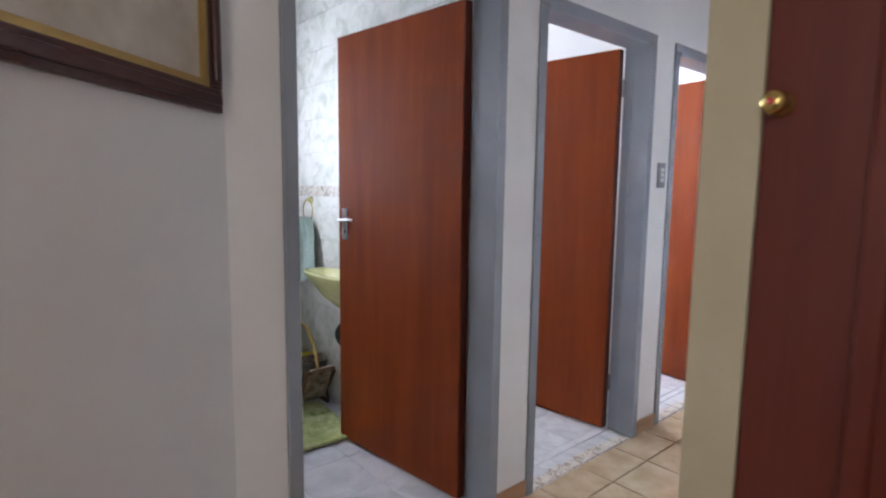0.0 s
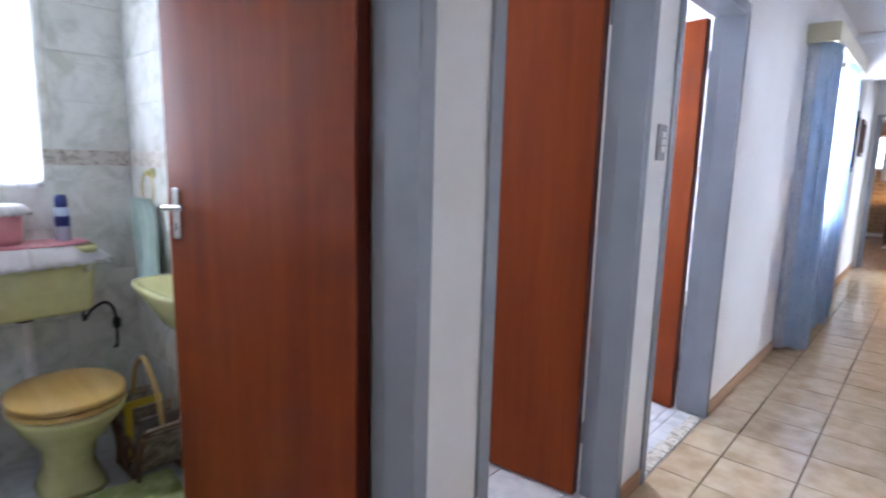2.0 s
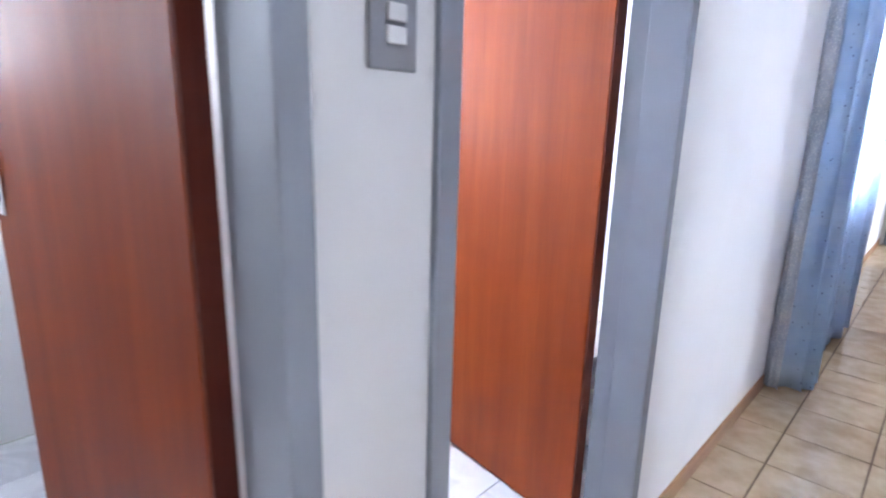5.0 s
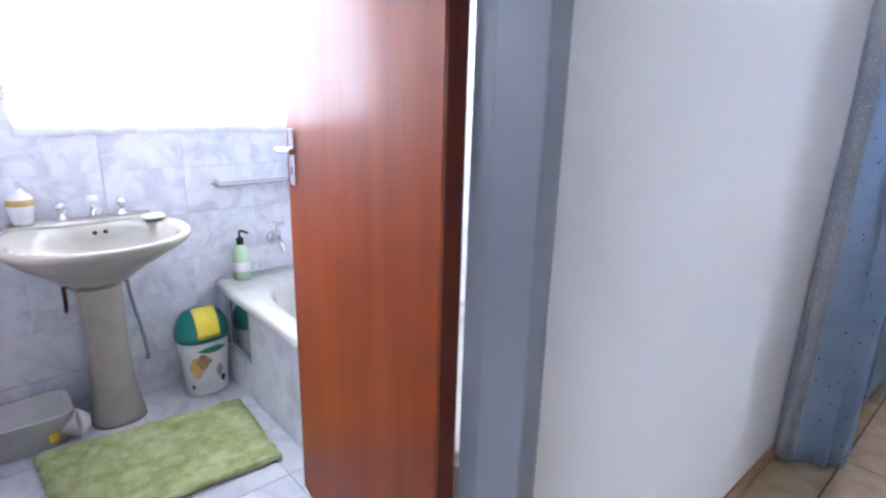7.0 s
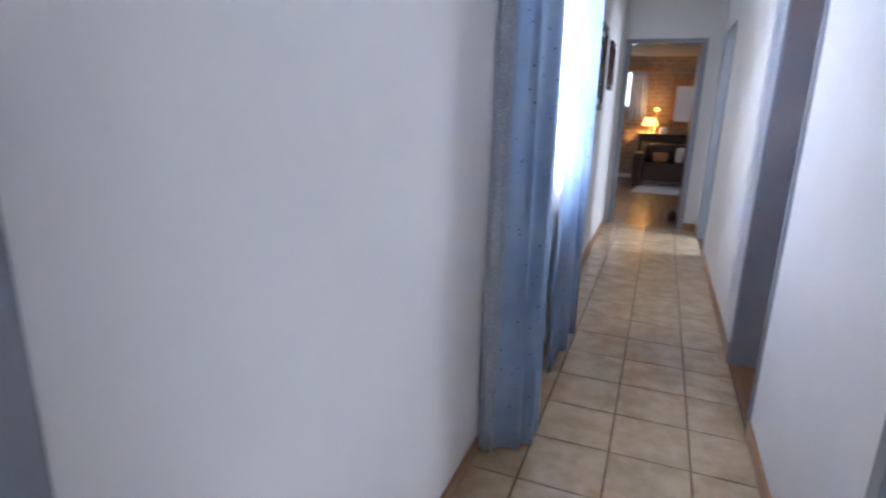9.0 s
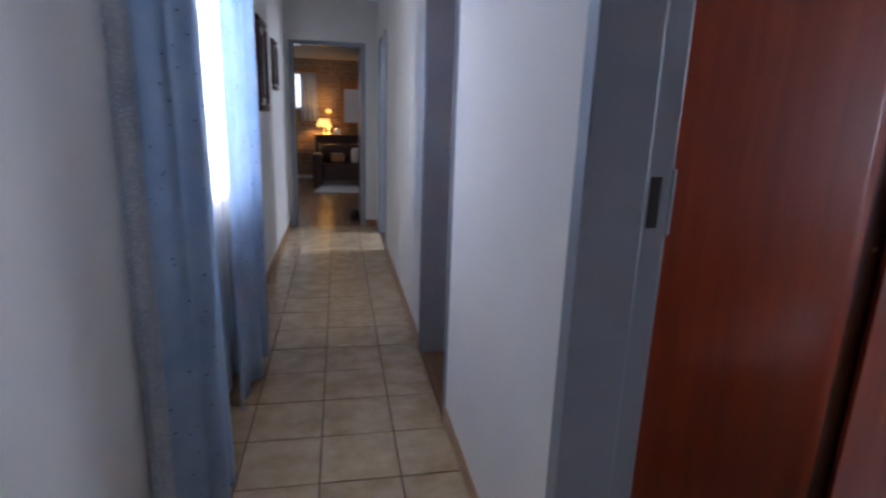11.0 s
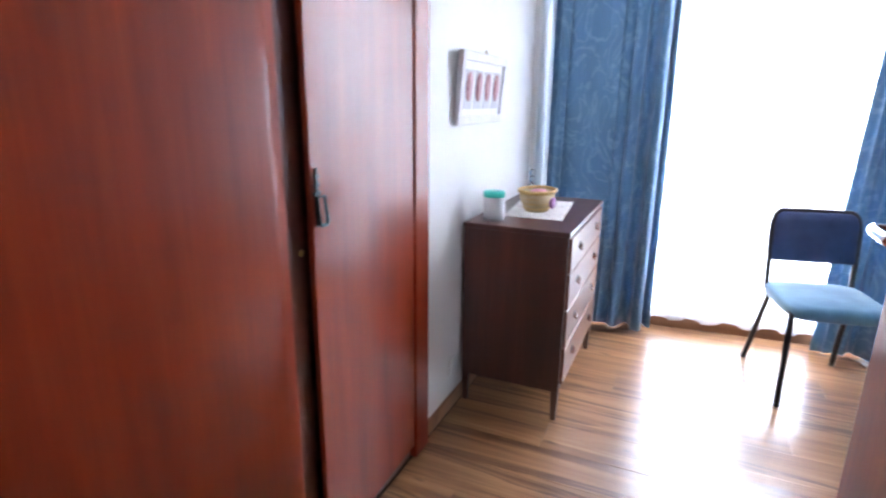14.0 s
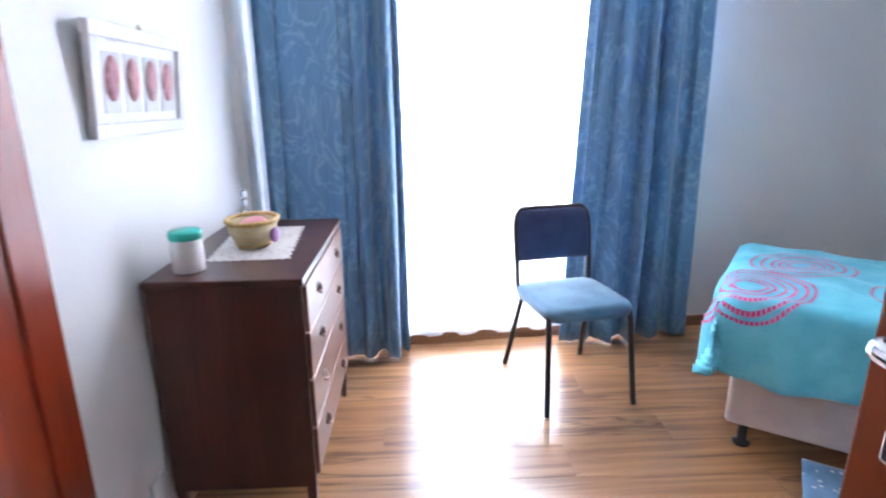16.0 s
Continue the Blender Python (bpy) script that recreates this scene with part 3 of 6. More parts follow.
def lay(name, floor, x0, x1, y0, y1, px, py, phase, gap, r, material, z=0.0):
    """Lays rectangular tiles on a floor, cut at its edges."""
    import_x = []
    x = phase[0] - math.ceil((phase[0] - x0) / px) * px
    while x < x1 - 0.01:
        a, b = max(x, x0), min(x + px, x1)
        if b - a > 0.02:
            import_x.append((a, b))
        x += px
    y = phase[1] - math.ceil((phase[1] - y0) / py) * py
    while y < y1 - 0.01:
        c, d = max(y, y0), min(y + py, y1)
        if d - c > 0.02:
            for a, b in import_x:
                piece(name, floor, (a + b) / 2, (c + d) / 2, z + random.uniform(-0.0006, 0.0006), b - a - gap, d - c - gap, 0.008, r, material)
        y += py


def door_frame(door, x0, x1, y0, y1, stop, top=2.04):
    """Pressed-steel frame round an opening in a wall along y; x0..x1 is its depth, stop = where the rebate lies."""
    for edge, s in ((y0, 1), (y1, -1)):
        bm = bmesh.new()
        box(bm, x0, x1, edge - FR * s, edge - 0.033 * s, -0.004, top)
        box(bm, stop[0], x1 - 0.0005, edge - 0.040 * s, edge, -0.004, top)
        if s == -1:
            box(bm, x0 + 0.001, stop[0] + 0.001, edge + 0.012, edge + 0.034, -0.004, top)
        part("jamb", soft(bm, 0.004), STEEL, door)
    bm = bmesh.new()
    box(bm, x0, x1, y0 - FR, y1 + FR, top + 0.0015, top + FR)
    box(bm, stop[0], stop[1], y0 + 0.016, y1 - 0.016, top - 0.014, top + 0.02)
    part("head", soft(bm, 0.005), STEEL, door)


def lever_handle(leaf, along, m, z=1.155):
    """Chrome lever with a long lock plate, at a leaf's local place."""
    for side in (1, -1):
        y = 0.0 if side == 1 else -0.042
        plate = part("lock_plate", rbox(along - 0.02, along + 0.02, y, y + 0.006 * side, z - 0.10, z + 0.055, 0.002, 2), CHROME, leaf, "chrome lock plate", m)
        bm = tube(arc([(along, y, z), (along, y + 0.036 * side, z), (along - 0.02, y + 0.043 * side, z), (along - 0.115, y + 0.04 * side, z + 0.004)], 4), 0.008, 10)
        part("lever", bm, CHROME, leaf, "chrome lever", m)
        part("keyhole", rbox(along - 0.004, along + 0.004, y + 0.006 * side, y + 0.007 * side, z - 0.072, z - 0.05, 0), BLACK, leaf, "dark keyhole", m)


def door_leaf(door, hinge, toward, width=0.795, height=2.025, flip=1, lever_z=1.155):
    """A flush veneered leaf on its hinge line; the face seen lies on the line itself."""
    d = Vector((toward[0] - hinge[0], toward[1] - hinge[1], 0)).normalized()
    n = Vector((-d.y, d.x, 0)) * flip
    m = Matrix(((d.x, n.x, 0, hinge[0]), (d.y, n.y, 0, hinge[1]), (0, 0, 1, 0), (0, 0, 0, 1)))
    leaf = part("leaf", rbox(0.004, width, -0.042, 0.0, 0.01, 0.01 + height, 0.0025, 2), DOOR, door, "red-brown veneered flush leaf", m)
    part("hinge_edge", rbox(-0.0005, 0.006, -0.040, -0.002, 0.012, 0.008 + height, 0), DOOR_EDGE, leaf, "lipped edge coloured dark for its shade", m)
    part("lock_edge", rbox(width - 0.002, width + 0.0015, -0.040, -0.002, 0.012, 0.008 + height, 0), DOOR_EDGE, leaf, "lipped edge coloured dark for its shade", m)
    lever_handle(leaf, width - 0.055, m, lever_z)
    for z in (0.22, 1.80):
        bm = lathe([(0, 0), (0.0065, 0), (0.0065, 0.085), (0, 0.085)], 10, (-0.006, -0.046, z))
        part("hinge", bm, STEEL, leaf, "painted steel hinge", m)
    return leaf


leaves = {"door_1": (-0.990, 1.424), "door_2": (-0.96, 2.50), "door_3": (-0.967, 3.797)}
for nm, (a, b) in DOORS_L.items():
    d = thing(nm, "open red-brown veneered door in a blue-grey steel frame", "door", (0, (a + b) / 2, 0), "structure")
    door_frame(d, LW - 0.012, 0.012, a, b, (LW + 0.045, 0.012))
    door_leaf(d, (LW - {"door_1": 0.014, "door_2": 0.014, "door_3": 0.026}[nm], b - {"door_1": 0.026, "door_2": 0.033, "door_3": 0.029}[nm]), leaves[nm], 0.83)
d = thing("door_4", "open red-brown veneered bedroom door in a blue-grey steel frame", "door", (RX1, 4.3, 0), "structure")
a, b = BED_DOOR
part("jamb", boxes((RX0 - 0.012, RX1 + 0.012, a - FR, a - 0.003, -0.004, 2.04), (RX0 - 0.008, RX1 - 0.045, a - 0.02, a + 0.014, -0.004, 2.04), r=0.005), STEEL, d)
part("jamb", boxes((RX0 - 0.004, RX1 + 0.014, b + 0.015, b + 0.05, -0.004, 2.04), (RX0 - 0.0035, 1.148, b, b + 0.03, -0.004, 2.04), r=0.004), STEEL, d)
part("head", rbox(RX0 - 0.012, RX1 + 0.012, a - FR, b + 0.053, 2.0415, 2.04 + FR, 0.005), STEEL, d)
door_leaf(d, (RX1 + 0.012, 3.852), (1.99, 3.789), 0.79, 2.025, 1, 1.195)
part("strike_plate", rbox(1.150, 1.203, b + 0.011, b + 0.016, 1.07, 1.26, 0), STEEL, d, "painted strike plate")
part("strike_slot", rbox(1.160, 1.182, b + 0.009, b + 0.013, 1.115, 1.215, 0), BLACK, d, "dark latch slot")
part("strike_lip", rbox(RX1 + 0.010, RX1 + 0.0175, b + 0.010, b + 0.02, 1.10, 1.23, 0.002), STEEL, d, "painted strike lip")
d = thing("door_5", "closed red-brown door in a blue-grey steel frame", "door", (RX1, 6.2, 0), "structure")
door_frame(d, RX0 - 0.012, RX1 + 0.012, *SIDE_DOOR, (RX0 - 0.008, RX1 - 0.045))
door_leaf(d, (RX1 - 0.042, SIDE_DOOR[0] + 0.004), (RX1 - 0.042, SIDE_DOOR[1]), 0.66)
d = thing("door_6", "open doorway with a blue-grey steel frame", "door", (RX1, 9.4, 0), "structure")
door_frame(d, RX0 - 0.012, RX1 + 0.012, *END_SIDE, (RX0 - 0.008, RX1 - 0.045))
# end doorway: the same frame turned across the passage
d = thing("door_7", "doorway with a grey steel frame at the passage end", "door", (0.46, 10.2, 0), "structure")
for x0, x1, s in ((END_DOOR[0] - FR, END_DOOR[0], 1), (END_DOOR[1], END_DOOR[1] + FR, -1)):
    bm = bmesh.new()
    box(bm, x0, x1, 10.188, 10.362, -0.004, 2.04)
    inner = END_DOOR[0] if s == 1 else END_DOOR[1]
    box(bm, inner - 0.02 * s, inner + 0.014 * s, 10.192, 10.30, -0.004, 2.04)
    part("jamb", soft(bm, 0.005), STEEL, d)
part("head", rbox(END_DOOR[0] - FR, END_DOOR[1] + FR, 10.188, 10.362, 2.0415, 2.04 + FR, 0.005), STEEL, d)
bm = rbox(0.875 - 0.042, 0.875, 10.40, 11.15, 0.01, 2.03, 0.003)
part("leaf", bm, DARKDOOR, d, "dark brown open leaf")


def skirting(name, dims, material=None, label="brown tile skirting"):
    return solid(name, rbox(*dims, 0.003, 2), material or SKIRT, label, "skirting")


S, SH = 0.010, 0.075
for i, (a, b) in enumerate(((0.55, 0.684), (1.574, 1.758), (2.664, 2.860), (3.749, 10.19))):
    skirting("baseboard_west", (0.0005, S, a + 0.001, b - 0.001, 0.0, SH))
for a, b in ((0.99, 3.755), (4.684, 5.805), (6.565, 8.935), (9.825, 10.19)):
    skirting("baseboard_east", (RX0 - S, RX0 - 0.0005, a + 0.001, b - 0.001, 0.0, SH))
solid("threshold", rbox(RX0 + 0.001, RX1 + 0.01, SIDE_DOOR[0] + 0.001, SIDE_DOOR[1] - 0.001, -0.006, 0.006, 0.003), WSKIRT, "brown wooden door threshold", "threshold")
skirting("baseboard_end", (0.881, RX0 - S - 0.001, 10.19, 10.1995, 0.0, SH))
skirting("baseboard_bedroom_north", (2.79, 4.40, 4.938, 4.9495, 0.0, 0.07), WSKIRT, "brown wooden skirting board")
bs = skirting("baseboard_bedroom_east", (4.405, 4.4195, 0.8, 4.935, 0.0, 0.07), WSKIRT, "brown wooden skirting board")
bs.matrix_basis = SKEW


def window(name, x, inner, y0, y1, z0, z1, bars, m=None, label="white steel window with clear panes"):
    """A steel window in a wall along y at plane x."""
    w = thing(name, label, "window", (0, 0, 0), "structure")
    bm = bmesh.new()
    t = 0.035
    for d in ((y0, y0 + t, z0, z1), (y1 - t, y1, z0, z1), (y0 + t, y1 - t, z0, z0 + t), (y0 + t, y1 - t, z1 - t, z1)):
        box(bm, x - 0.02, x + 0.02, *d)
    part("window_frame", soft(bm, 0.003), WHITE, w)
    for b in bars:
        part("mullion", rbox(x - 0.015, x + 0.015, b - 0.014, b + 0.014, z0 + t, z1 - t, 0.002), WHITE, w)
    edges = [y0 + t, *bars, y1 - t]
    for a, b in zip(edges, edges[1:]):
        p = part("pane", rbox(x - 0.003, x + 0.003, a + 0.012, b - 0.012, z0 + t, z1 - t, 0), GLASS, w)
        p.visible_shadow = False
    part("window_sill", rbox(min(x, inner), max(x, inner), y0 + 0.001, y1 - 0.001, z0 - 0.004, z0 + 0.014, 0.003), WHITE, w)
    if m:
        w.matrix_basis = m
    return w


window("window_1", -2.06, -1.97, 0.72, 1.30, 1.18, 2.1, (1.01,))
window("window_2", -2.06, -1.97, 2.0, 2.6, 1.35, 2.1, ())
window("window_3", -2.06, -1.97, 3.27, 4.27, 1.16, 2.1, (3.60, 3.94))
window("window_4", -0.09, 0.01, 5.62, 6.65, 0.95, 2.12, (6.13,))
window("window_5", 4.52, 4.41, 2.84, 4.80, 0.10, 2.15, (3.5, 4.15), SKEW)
window("window_6", -1.93, -1.84, 12.4, 13.6, 1.0, 2.1, (13.0,))
ground = solid("ground", rbox(-120, 120, -120, 120, -0.5, -0.35, 0), GRASS, "green garden ground outside the house", "ground")


# ---------------------------------------------------------------- curtains


def curtain(name, label, y0, y1, x, z0, z1, folds, amp, material, m=None, seed=0, flare=0.0, category="curtain", group="", parent=None, flat=None):
    """A hanging cloth along y with uneven folds that open towards the hem."""
    rng = random.Random(seed)
    shifts = [rng.uniform(-0.5, 0.5) for _ in range(8)]

    def fn(u, v):
        w = (u + 0.055 * math.sin(5.5 * u + shifts[5] * 6) + 0.022 * math.sin(13 * u + shifts[6] * 6)) * folds * 2 * math.pi
        fall = 0.7 + 0.3 * (1 - v)
        dx = amp * fall * (0.62 + 0.42 * math.sin(6.3 * u + shifts[7] * 6)) * (math.sin(w + shifts[0]) + 0.45 * math.sin(2.3 * w + shifts[1] * 6 + 0.6 * v) + 0.2 * math.sin(0.37 * w + 3 * v + shifts[2] * 5))
        if flat:
            k = min(1.0, max(0.0, (u - flat[0]) / 0.06)) * min(1.0, max(0.0, (flat[1] - u) / 0.06))
            dx *= 1 - 0.86 * k * k * (3 - 2 * k)
        dy = 0.012 * math.sin(1.7 * w + 2 * v + shifts[3] * 6) + flare * (u - 0.5) * (1 - v)
        z = z0 + (z1 - z0) * v + (1 - v) * (0.003 if amp < 0.008 or z0 < 0.02 else 0.012) * math.sin(w * 0.8 + shifts[4])
        return (x + dx, y0 + (y1 - y0) * u + dy, z)

    bm = surface(fn, max(24, int(folds * 14)), 26, 0.0015)
    if parent:
        return part(name, bm, material, parent, label)
    ob = solid(name, bm, material, label, category, "", group)
    ob.pop("kind", None)
    if m:
        ob.matrix_basis = m
    return ob


ob = curtain("curtain", "patterned blue bedroom curtain hanging to the floor", 4.22, 4.87, 4.285, 0.014, 2.34, 5.5, 0.074, CURTAIN, SKEW, 1, 0.03, group="bedroom curtains", flat=(0.52, 0.9))
ob = curtain("curtain", "patterned blue bedroom curtain behind the chair", 2.63, 3.27, 4.285, 0.014, 2.34, 6.0, 0.068, CURTAIN, SKEW, 2, 0.12, group="bedroom curtains")
curtain("net_curtain", "white net curtain over the bright bedroom window", 2.72, 4.86, 4.39, 0.06, 2.32, 11, 0.012, NET, SKEW, 3)
rail = solid("curtain_rail", tube([(4.285, 2.5, 2.36), (4.285, 4.93, 2.36)], 0.012), CHROME, "thin metal curtain rail above the bedroom window", "curtain rail", "")
rail.pop("kind", None)
rail.matrix_basis = SKEW
curtain("net_curtain", "short white net curtain over the toilet window", 0.70, 1.315, -1.962, 1.165, 2.16, 7, 0.006, NET, None, 4)
curtain("net_curtain", "white net curtain over the bathroom window", 3.25, 4.29, -1.962, 1.13, 2.16, 9, 0.003, NET, None, 5)
curtain("net_curtain", "white net curtain over the passage window", 5.37, 6.62, 0.052, 0.035, 2.16, 10, 0.016, DENSENET, None, 6)
hall = thing("passage_curtain", "light blue patterned passage curtain with a lace border", "curtain", (0.12, 5.5, 0), "", "passage curtains")
part("cloth", surface(lambda u, v: (0.066 + 0.095 * math.sin(min(1.0, 2.2 * u) * math.pi / 2) + (0.6 + 0.4 * (1 - v)) * (0.036 * math.sin(15 * u + 0.5 * v - 0.6) + 0.010 * math.sin(37 * u + 1.2)), 5.228 + (0.20 + 0.03 * (1 - v)) * u + 0.012 * math.sin(11 * u + 2 * v), 0.035 + 2.125 * v + 0.008 * (1 - v) * math.sin(23 * u)), 60, 24, 0.0015), HALLCURT, hall, "light blue cloth with small dark motifs")
part("lace_border", surface(lambda u, v: (0.005 + 0.068 * u + 0.004 * math.sin(7 * u + 3 * v), 5.232 - 0.012 * u + 0.006 * math.sin(9 * u + 1), 0.03 + 2.13 * v), 10, 24, 0.0015), LACE, hall, "grey-white lace edging")
hall2 = thing("passage_curtain", "light blue patterned passage curtain lit from behind", "curtain", (0.12, 6.4, 0), "", "passage curtains")
curtain("cloth", "light blue cloth with small dark motifs", 5.95, 6.66, 0.135, 0.035, 2.16, 4.5, 0.050, HALLCURT, None, 9, 0.02, parent=hall2)
pel = thing("pelmet", "cream painted pelmet box above the passage window", "pelmet", (0.07, 6.0, 2.148))
part("fascia", rbox(0.168, 0.185, 5.16, 6.82, 2.148, 2.27, 0.003), CREAM, pel)
part("end_board", rbox(0.001, 0.1675, 5.16, 5.18, 2.148, 2.27, 0.003), CREAM, pel)
part("end_board", rbox(0.001, 0.1675, 6.80, 6.82, 2.148, 2.27, 0.003), CREAM, pel)
part("lid", rbox(0.001, 0.1675, 5.1805, 6.7995, 2.255, 2.27, 0.002), CREAM, pel)

# ---------------------------------------------------------------- passage and vestibule


def wall_picture(name, label, x, y0, y1, z0, z1, fw, frame_mat, print_mat, mount=0.0, slip=False):
    """A framed picture on the wall at plane x, facing +x."""
    p = thing(name, label, "picture", (x, (y0 + y1) / 2, z0))
    for nm, d in (("rail", (y0, y1, z0, z0 + fw)), ("rail", (y0, y1, z1 - fw, z1)), ("stile", (y0, y0 + fw, z0 + fw, z1 - fw)), ("stile", (y1 - fw, y1, z0 + fw, z1 - fw))):
        bm = bmesh.new()
        box(bm, x + 0.002, x + 0.022, *d)
        a, b, c, e = d
        k = fw * 0.28
        box(bm, x + 0.02, x + 0.032, a + k, b - k, c + (k if nm == "stile" else k), e - k)
        part("frame_" + nm, soft(bm, 0.004), frame_mat, p)
    if slip:
        g = 0.014
        bm = boxes((x + 0.004, x + 0.02, y0 + fw - 0.001, y1 - fw + 0.001, z0 + fw - 0.001, z0 + fw + g), (x + 0.004, x + 0.02, y0 + fw - 0.001, y1 - fw + 0.001, z1 - fw - g, z1 - fw + 0.001), (x + 0.004, x + 0.02, y0 + fw - 0.001, y0 + fw + g, z0 + fw + g, z1 - fw - g), (x + 0.004, x + 0.02, y1 - fw - g, y1 - fw + 0.001, z0 + fw + g, z1 - fw - g))
        part("gold_slip", bm, GOLD, p, "dull gold inner slip")
    part("print", rbox(x + 0.003, x + 0.008, y0 + fw, y1 - fw, z0 + fw, z1 - fw, 0), MOUNT if mount else print_mat, p)
    if mount:
        part("image", rbox(x + 0.006, x + 0.0095, y0 + fw + mount, y1 - fw - mount, z0 + fw + mount, z1 - fw - mount, 0), print_mat, p)
    return p


old = wall_picture("framed_picture", "large old print in a dark frame with gold slip", 0.0, -0.85, -0.042, 1.492, 2.12, 0.055, DARKFRAME, PRINT, 0, True)
old.matrix_basis = SPLAY @ Matrix.Translation(old.location)
wall_picture("framed_picture", "dark-framed picture on the passage wall", 0.0, 7.26, 7.70, 1.30, 2.0, 0.05, DARKFRAME, DIMPRINT, 0.05)
wall_picture("framed_picture", "dark-framed picture on the passage wall", 0.0, 7.96, 8.40, 1.31, 1.98, 0.05, DARKFRAME, DIMPRINT, 0.05)
wall_picture("framed_picture", "small dark-framed picture near the passage end", 0.0, 8.86, 9.18, 1.50, 1.93, 0.035, DARKFRAME, DIMPRINT, 0.04)

sw = thing("light_switch", "grey switch plate with small white rockers between doors", "light switch", (0.0, 2.782, 1.33))
part("plate", rbox(0.0005, 0.010, 2.745, 2.820, 1.332, 1.462, 0.003), GREYPLATE, sw)
for k in range(3):
    part("rocker", rbox(0.0095, 0.015, 2.768, 2.798, 1.362 + k * 0.026, 1.383 + k * 0.026, 0.002), WHITE, sw, "white rocker")

cup = thing("built_in_cupboard", "dark mahogany cupboard door with brass knob and cream surround", "cupboard", (1.5, 0.96, 0))
part("body", boxes((1.10, 1.93, 1.34, 1.355, 0.0, 2.09), (1.10, 1.118, 0.992, 1.34, 0, 2.09), (1.912, 1.93, 0.992, 1.34, 0, 2.09)), WARD_DARK, cup)
cd = part("door", rbox(1.110, 1.926, 0.948, 0.972, 0.05, 2.09, 0.003), DARKDOOR, cup, "dark mahogany door")
for a, b, z0, z1 in ((1.245, 1.80, 0.16, 1.99),):
    bm = bmesh.new()
    w = 0.034
    for d in ((a, b, z0, z0 + w), (a, b, z1 - w, z1), (a, a + w, z0 + w, z1 - w), (b - w, b, z0 + w, z1 - w)):
        box(bm, d[0], d[1], 0.934, 0.949, d[2], d[3])
    part("panel_moulding", soft(bm, 0.009), DARKDOOR, cd, "raised mahogany panel moulding")
knob_m = Matrix.Translation((1.133, 0.948, 1.447)) @ pose(0, 0, 0, 90)
part("knob", lathe([(0, 0), (0.019, 0), (0.019, 0.004), (0.011, 0.008), (0.010, 0.018), (0.0165, 0.024), (0.0175, 0.034), (0.015, 0.041), (0, 0.043)], 20, m=knob_m), BRASS, cd, "brass knob")
part("knob_pin", lathe([(0, 0.043), (0.005, 0.043), (0.005, 0.046), (0, 0.047)], 12, m=knob_m), RED, cd, "small red mark")

# ---------------------------------------------------------------- toilet room


def loft(rings, seg=36, base=True):
    """Closed skin through superellipse rings (cx, cy, rx, ry, z, power)."""
    bm = bmesh.new()
    loops = []
    for cx, cy, rx, ry, z, n in rings:
        loop = []
        for i in range(seg):
            a = 2 * math.pi * i / seg
            c, s = math.cos(a), math.sin(a)
            loop.append(bm.verts.new((cx + rx * math.copysign(abs(c) ** (2 / n), c), cy + ry * math.copysign(abs(s) ** (2 / n), s), z)))
        loops.append(loop)
    for a, b in zip(loops, loops[1:]):
        for i in range(seg):
            f = bm.faces.new((a[i], a[(i + 1) % seg], b[(i + 1) % seg], b[i]))
            f.smooth = True
    if base:
        bm.faces.new(loops[0][::-1])
    bm.faces.new(loops[-1])
    bmesh.ops.recalc_face_normals(bm, faces=bm.faces)
    return bm


ty, py = 1.185, 1.25
wc = thing("toilet", "cream-yellow ceramic toilet with varnished wooden seat lid", "toilet", (-1.6, ty, 0))
part("pan", loft([(-1.650, py, 0.155, 0.115, 0.0, 3), (-1.650, py, 0.145, 0.105, 0.03, 3), (-1.660, py, 0.105, 0.085, 0.10, 2.4), (-1.650, py, 0.115, 0.095, 0.18, 2.3), (-1.615, py, 0.185, 0.155, 0.28, 2.2), (-1.595, py, 0.225, 0.185, 0.345, 2.2), (-1.595, py, 0.232, 0.19, 0.368, 2.2), (-1.595, py, 0.20, 0.16, 0.370, 2.2)]), CREAMWARE, wc, "cream-yellow ceramic pan")
part("pan_shelf", rbox(-1.86, -1.72, py - 0.09, py + 0.09, 0.27, 0.355, 0.02, 3), CREAMWARE, wc)
part("seat", loft([(-1.590, py, 0.21, 0.18, 0.371, 2.2), (-1.590, py, 0.222, 0.190, 0.376, 2.2), (-1.590, py, 0.222, 0.190, 0.388, 2.2), (-1.590, py, 0.214, 0.183, 0.392, 2.2)]), SEATWOOD, wc, "varnished wooden seat")
part("lid", loft([(-1.592, py, 0.21, 0.18, 0.397, 2.2), (-1.592, py, 0.224, 0.192, 0.402, 2.2), (-1.592, py, 0.224, 0.192, 0.415, 2.2), (-1.592, py, 0.212, 0.181, 0.422, 2.2), (-1.592, py, 0.12, 0.10, 0.424, 2.2)]), SEATWOOD, wc, "closed varnished wooden lid")
part("flush_pipe", tube(arc([(-1.88, ty + 0.005, 0.66), (-1.88, ty + 0.005, 0.45), (-1.86, ty + 0.005, 0.35), (-1.80, ty + 0.005, 0.32)], 5), 0.022, 14), WHITE, wc, "white plastic flush pipe")
part("pipe_nut", lathe([(0, 0), (0.033, 0), (0.035, 0.02), (0.03, 0.035), (0, 0.036)], 16, (-1.88, ty + 0.005, 0.632)), BLACK, wc, "black rubber collar")
cis = part("cistern", loft([(-1.875, ty, 0.085, 0.215, 0.655, 7), (-1.875, ty, 0.095, 0.235, 0.67, 8), (-1.872, ty, 0.102, 0.25, 0.90, 8), (-1.872, ty, 0.100, 0.248, 0.905, 8)], 48), CREAMWARE, wc, "cream-yellow ceramic cistern")
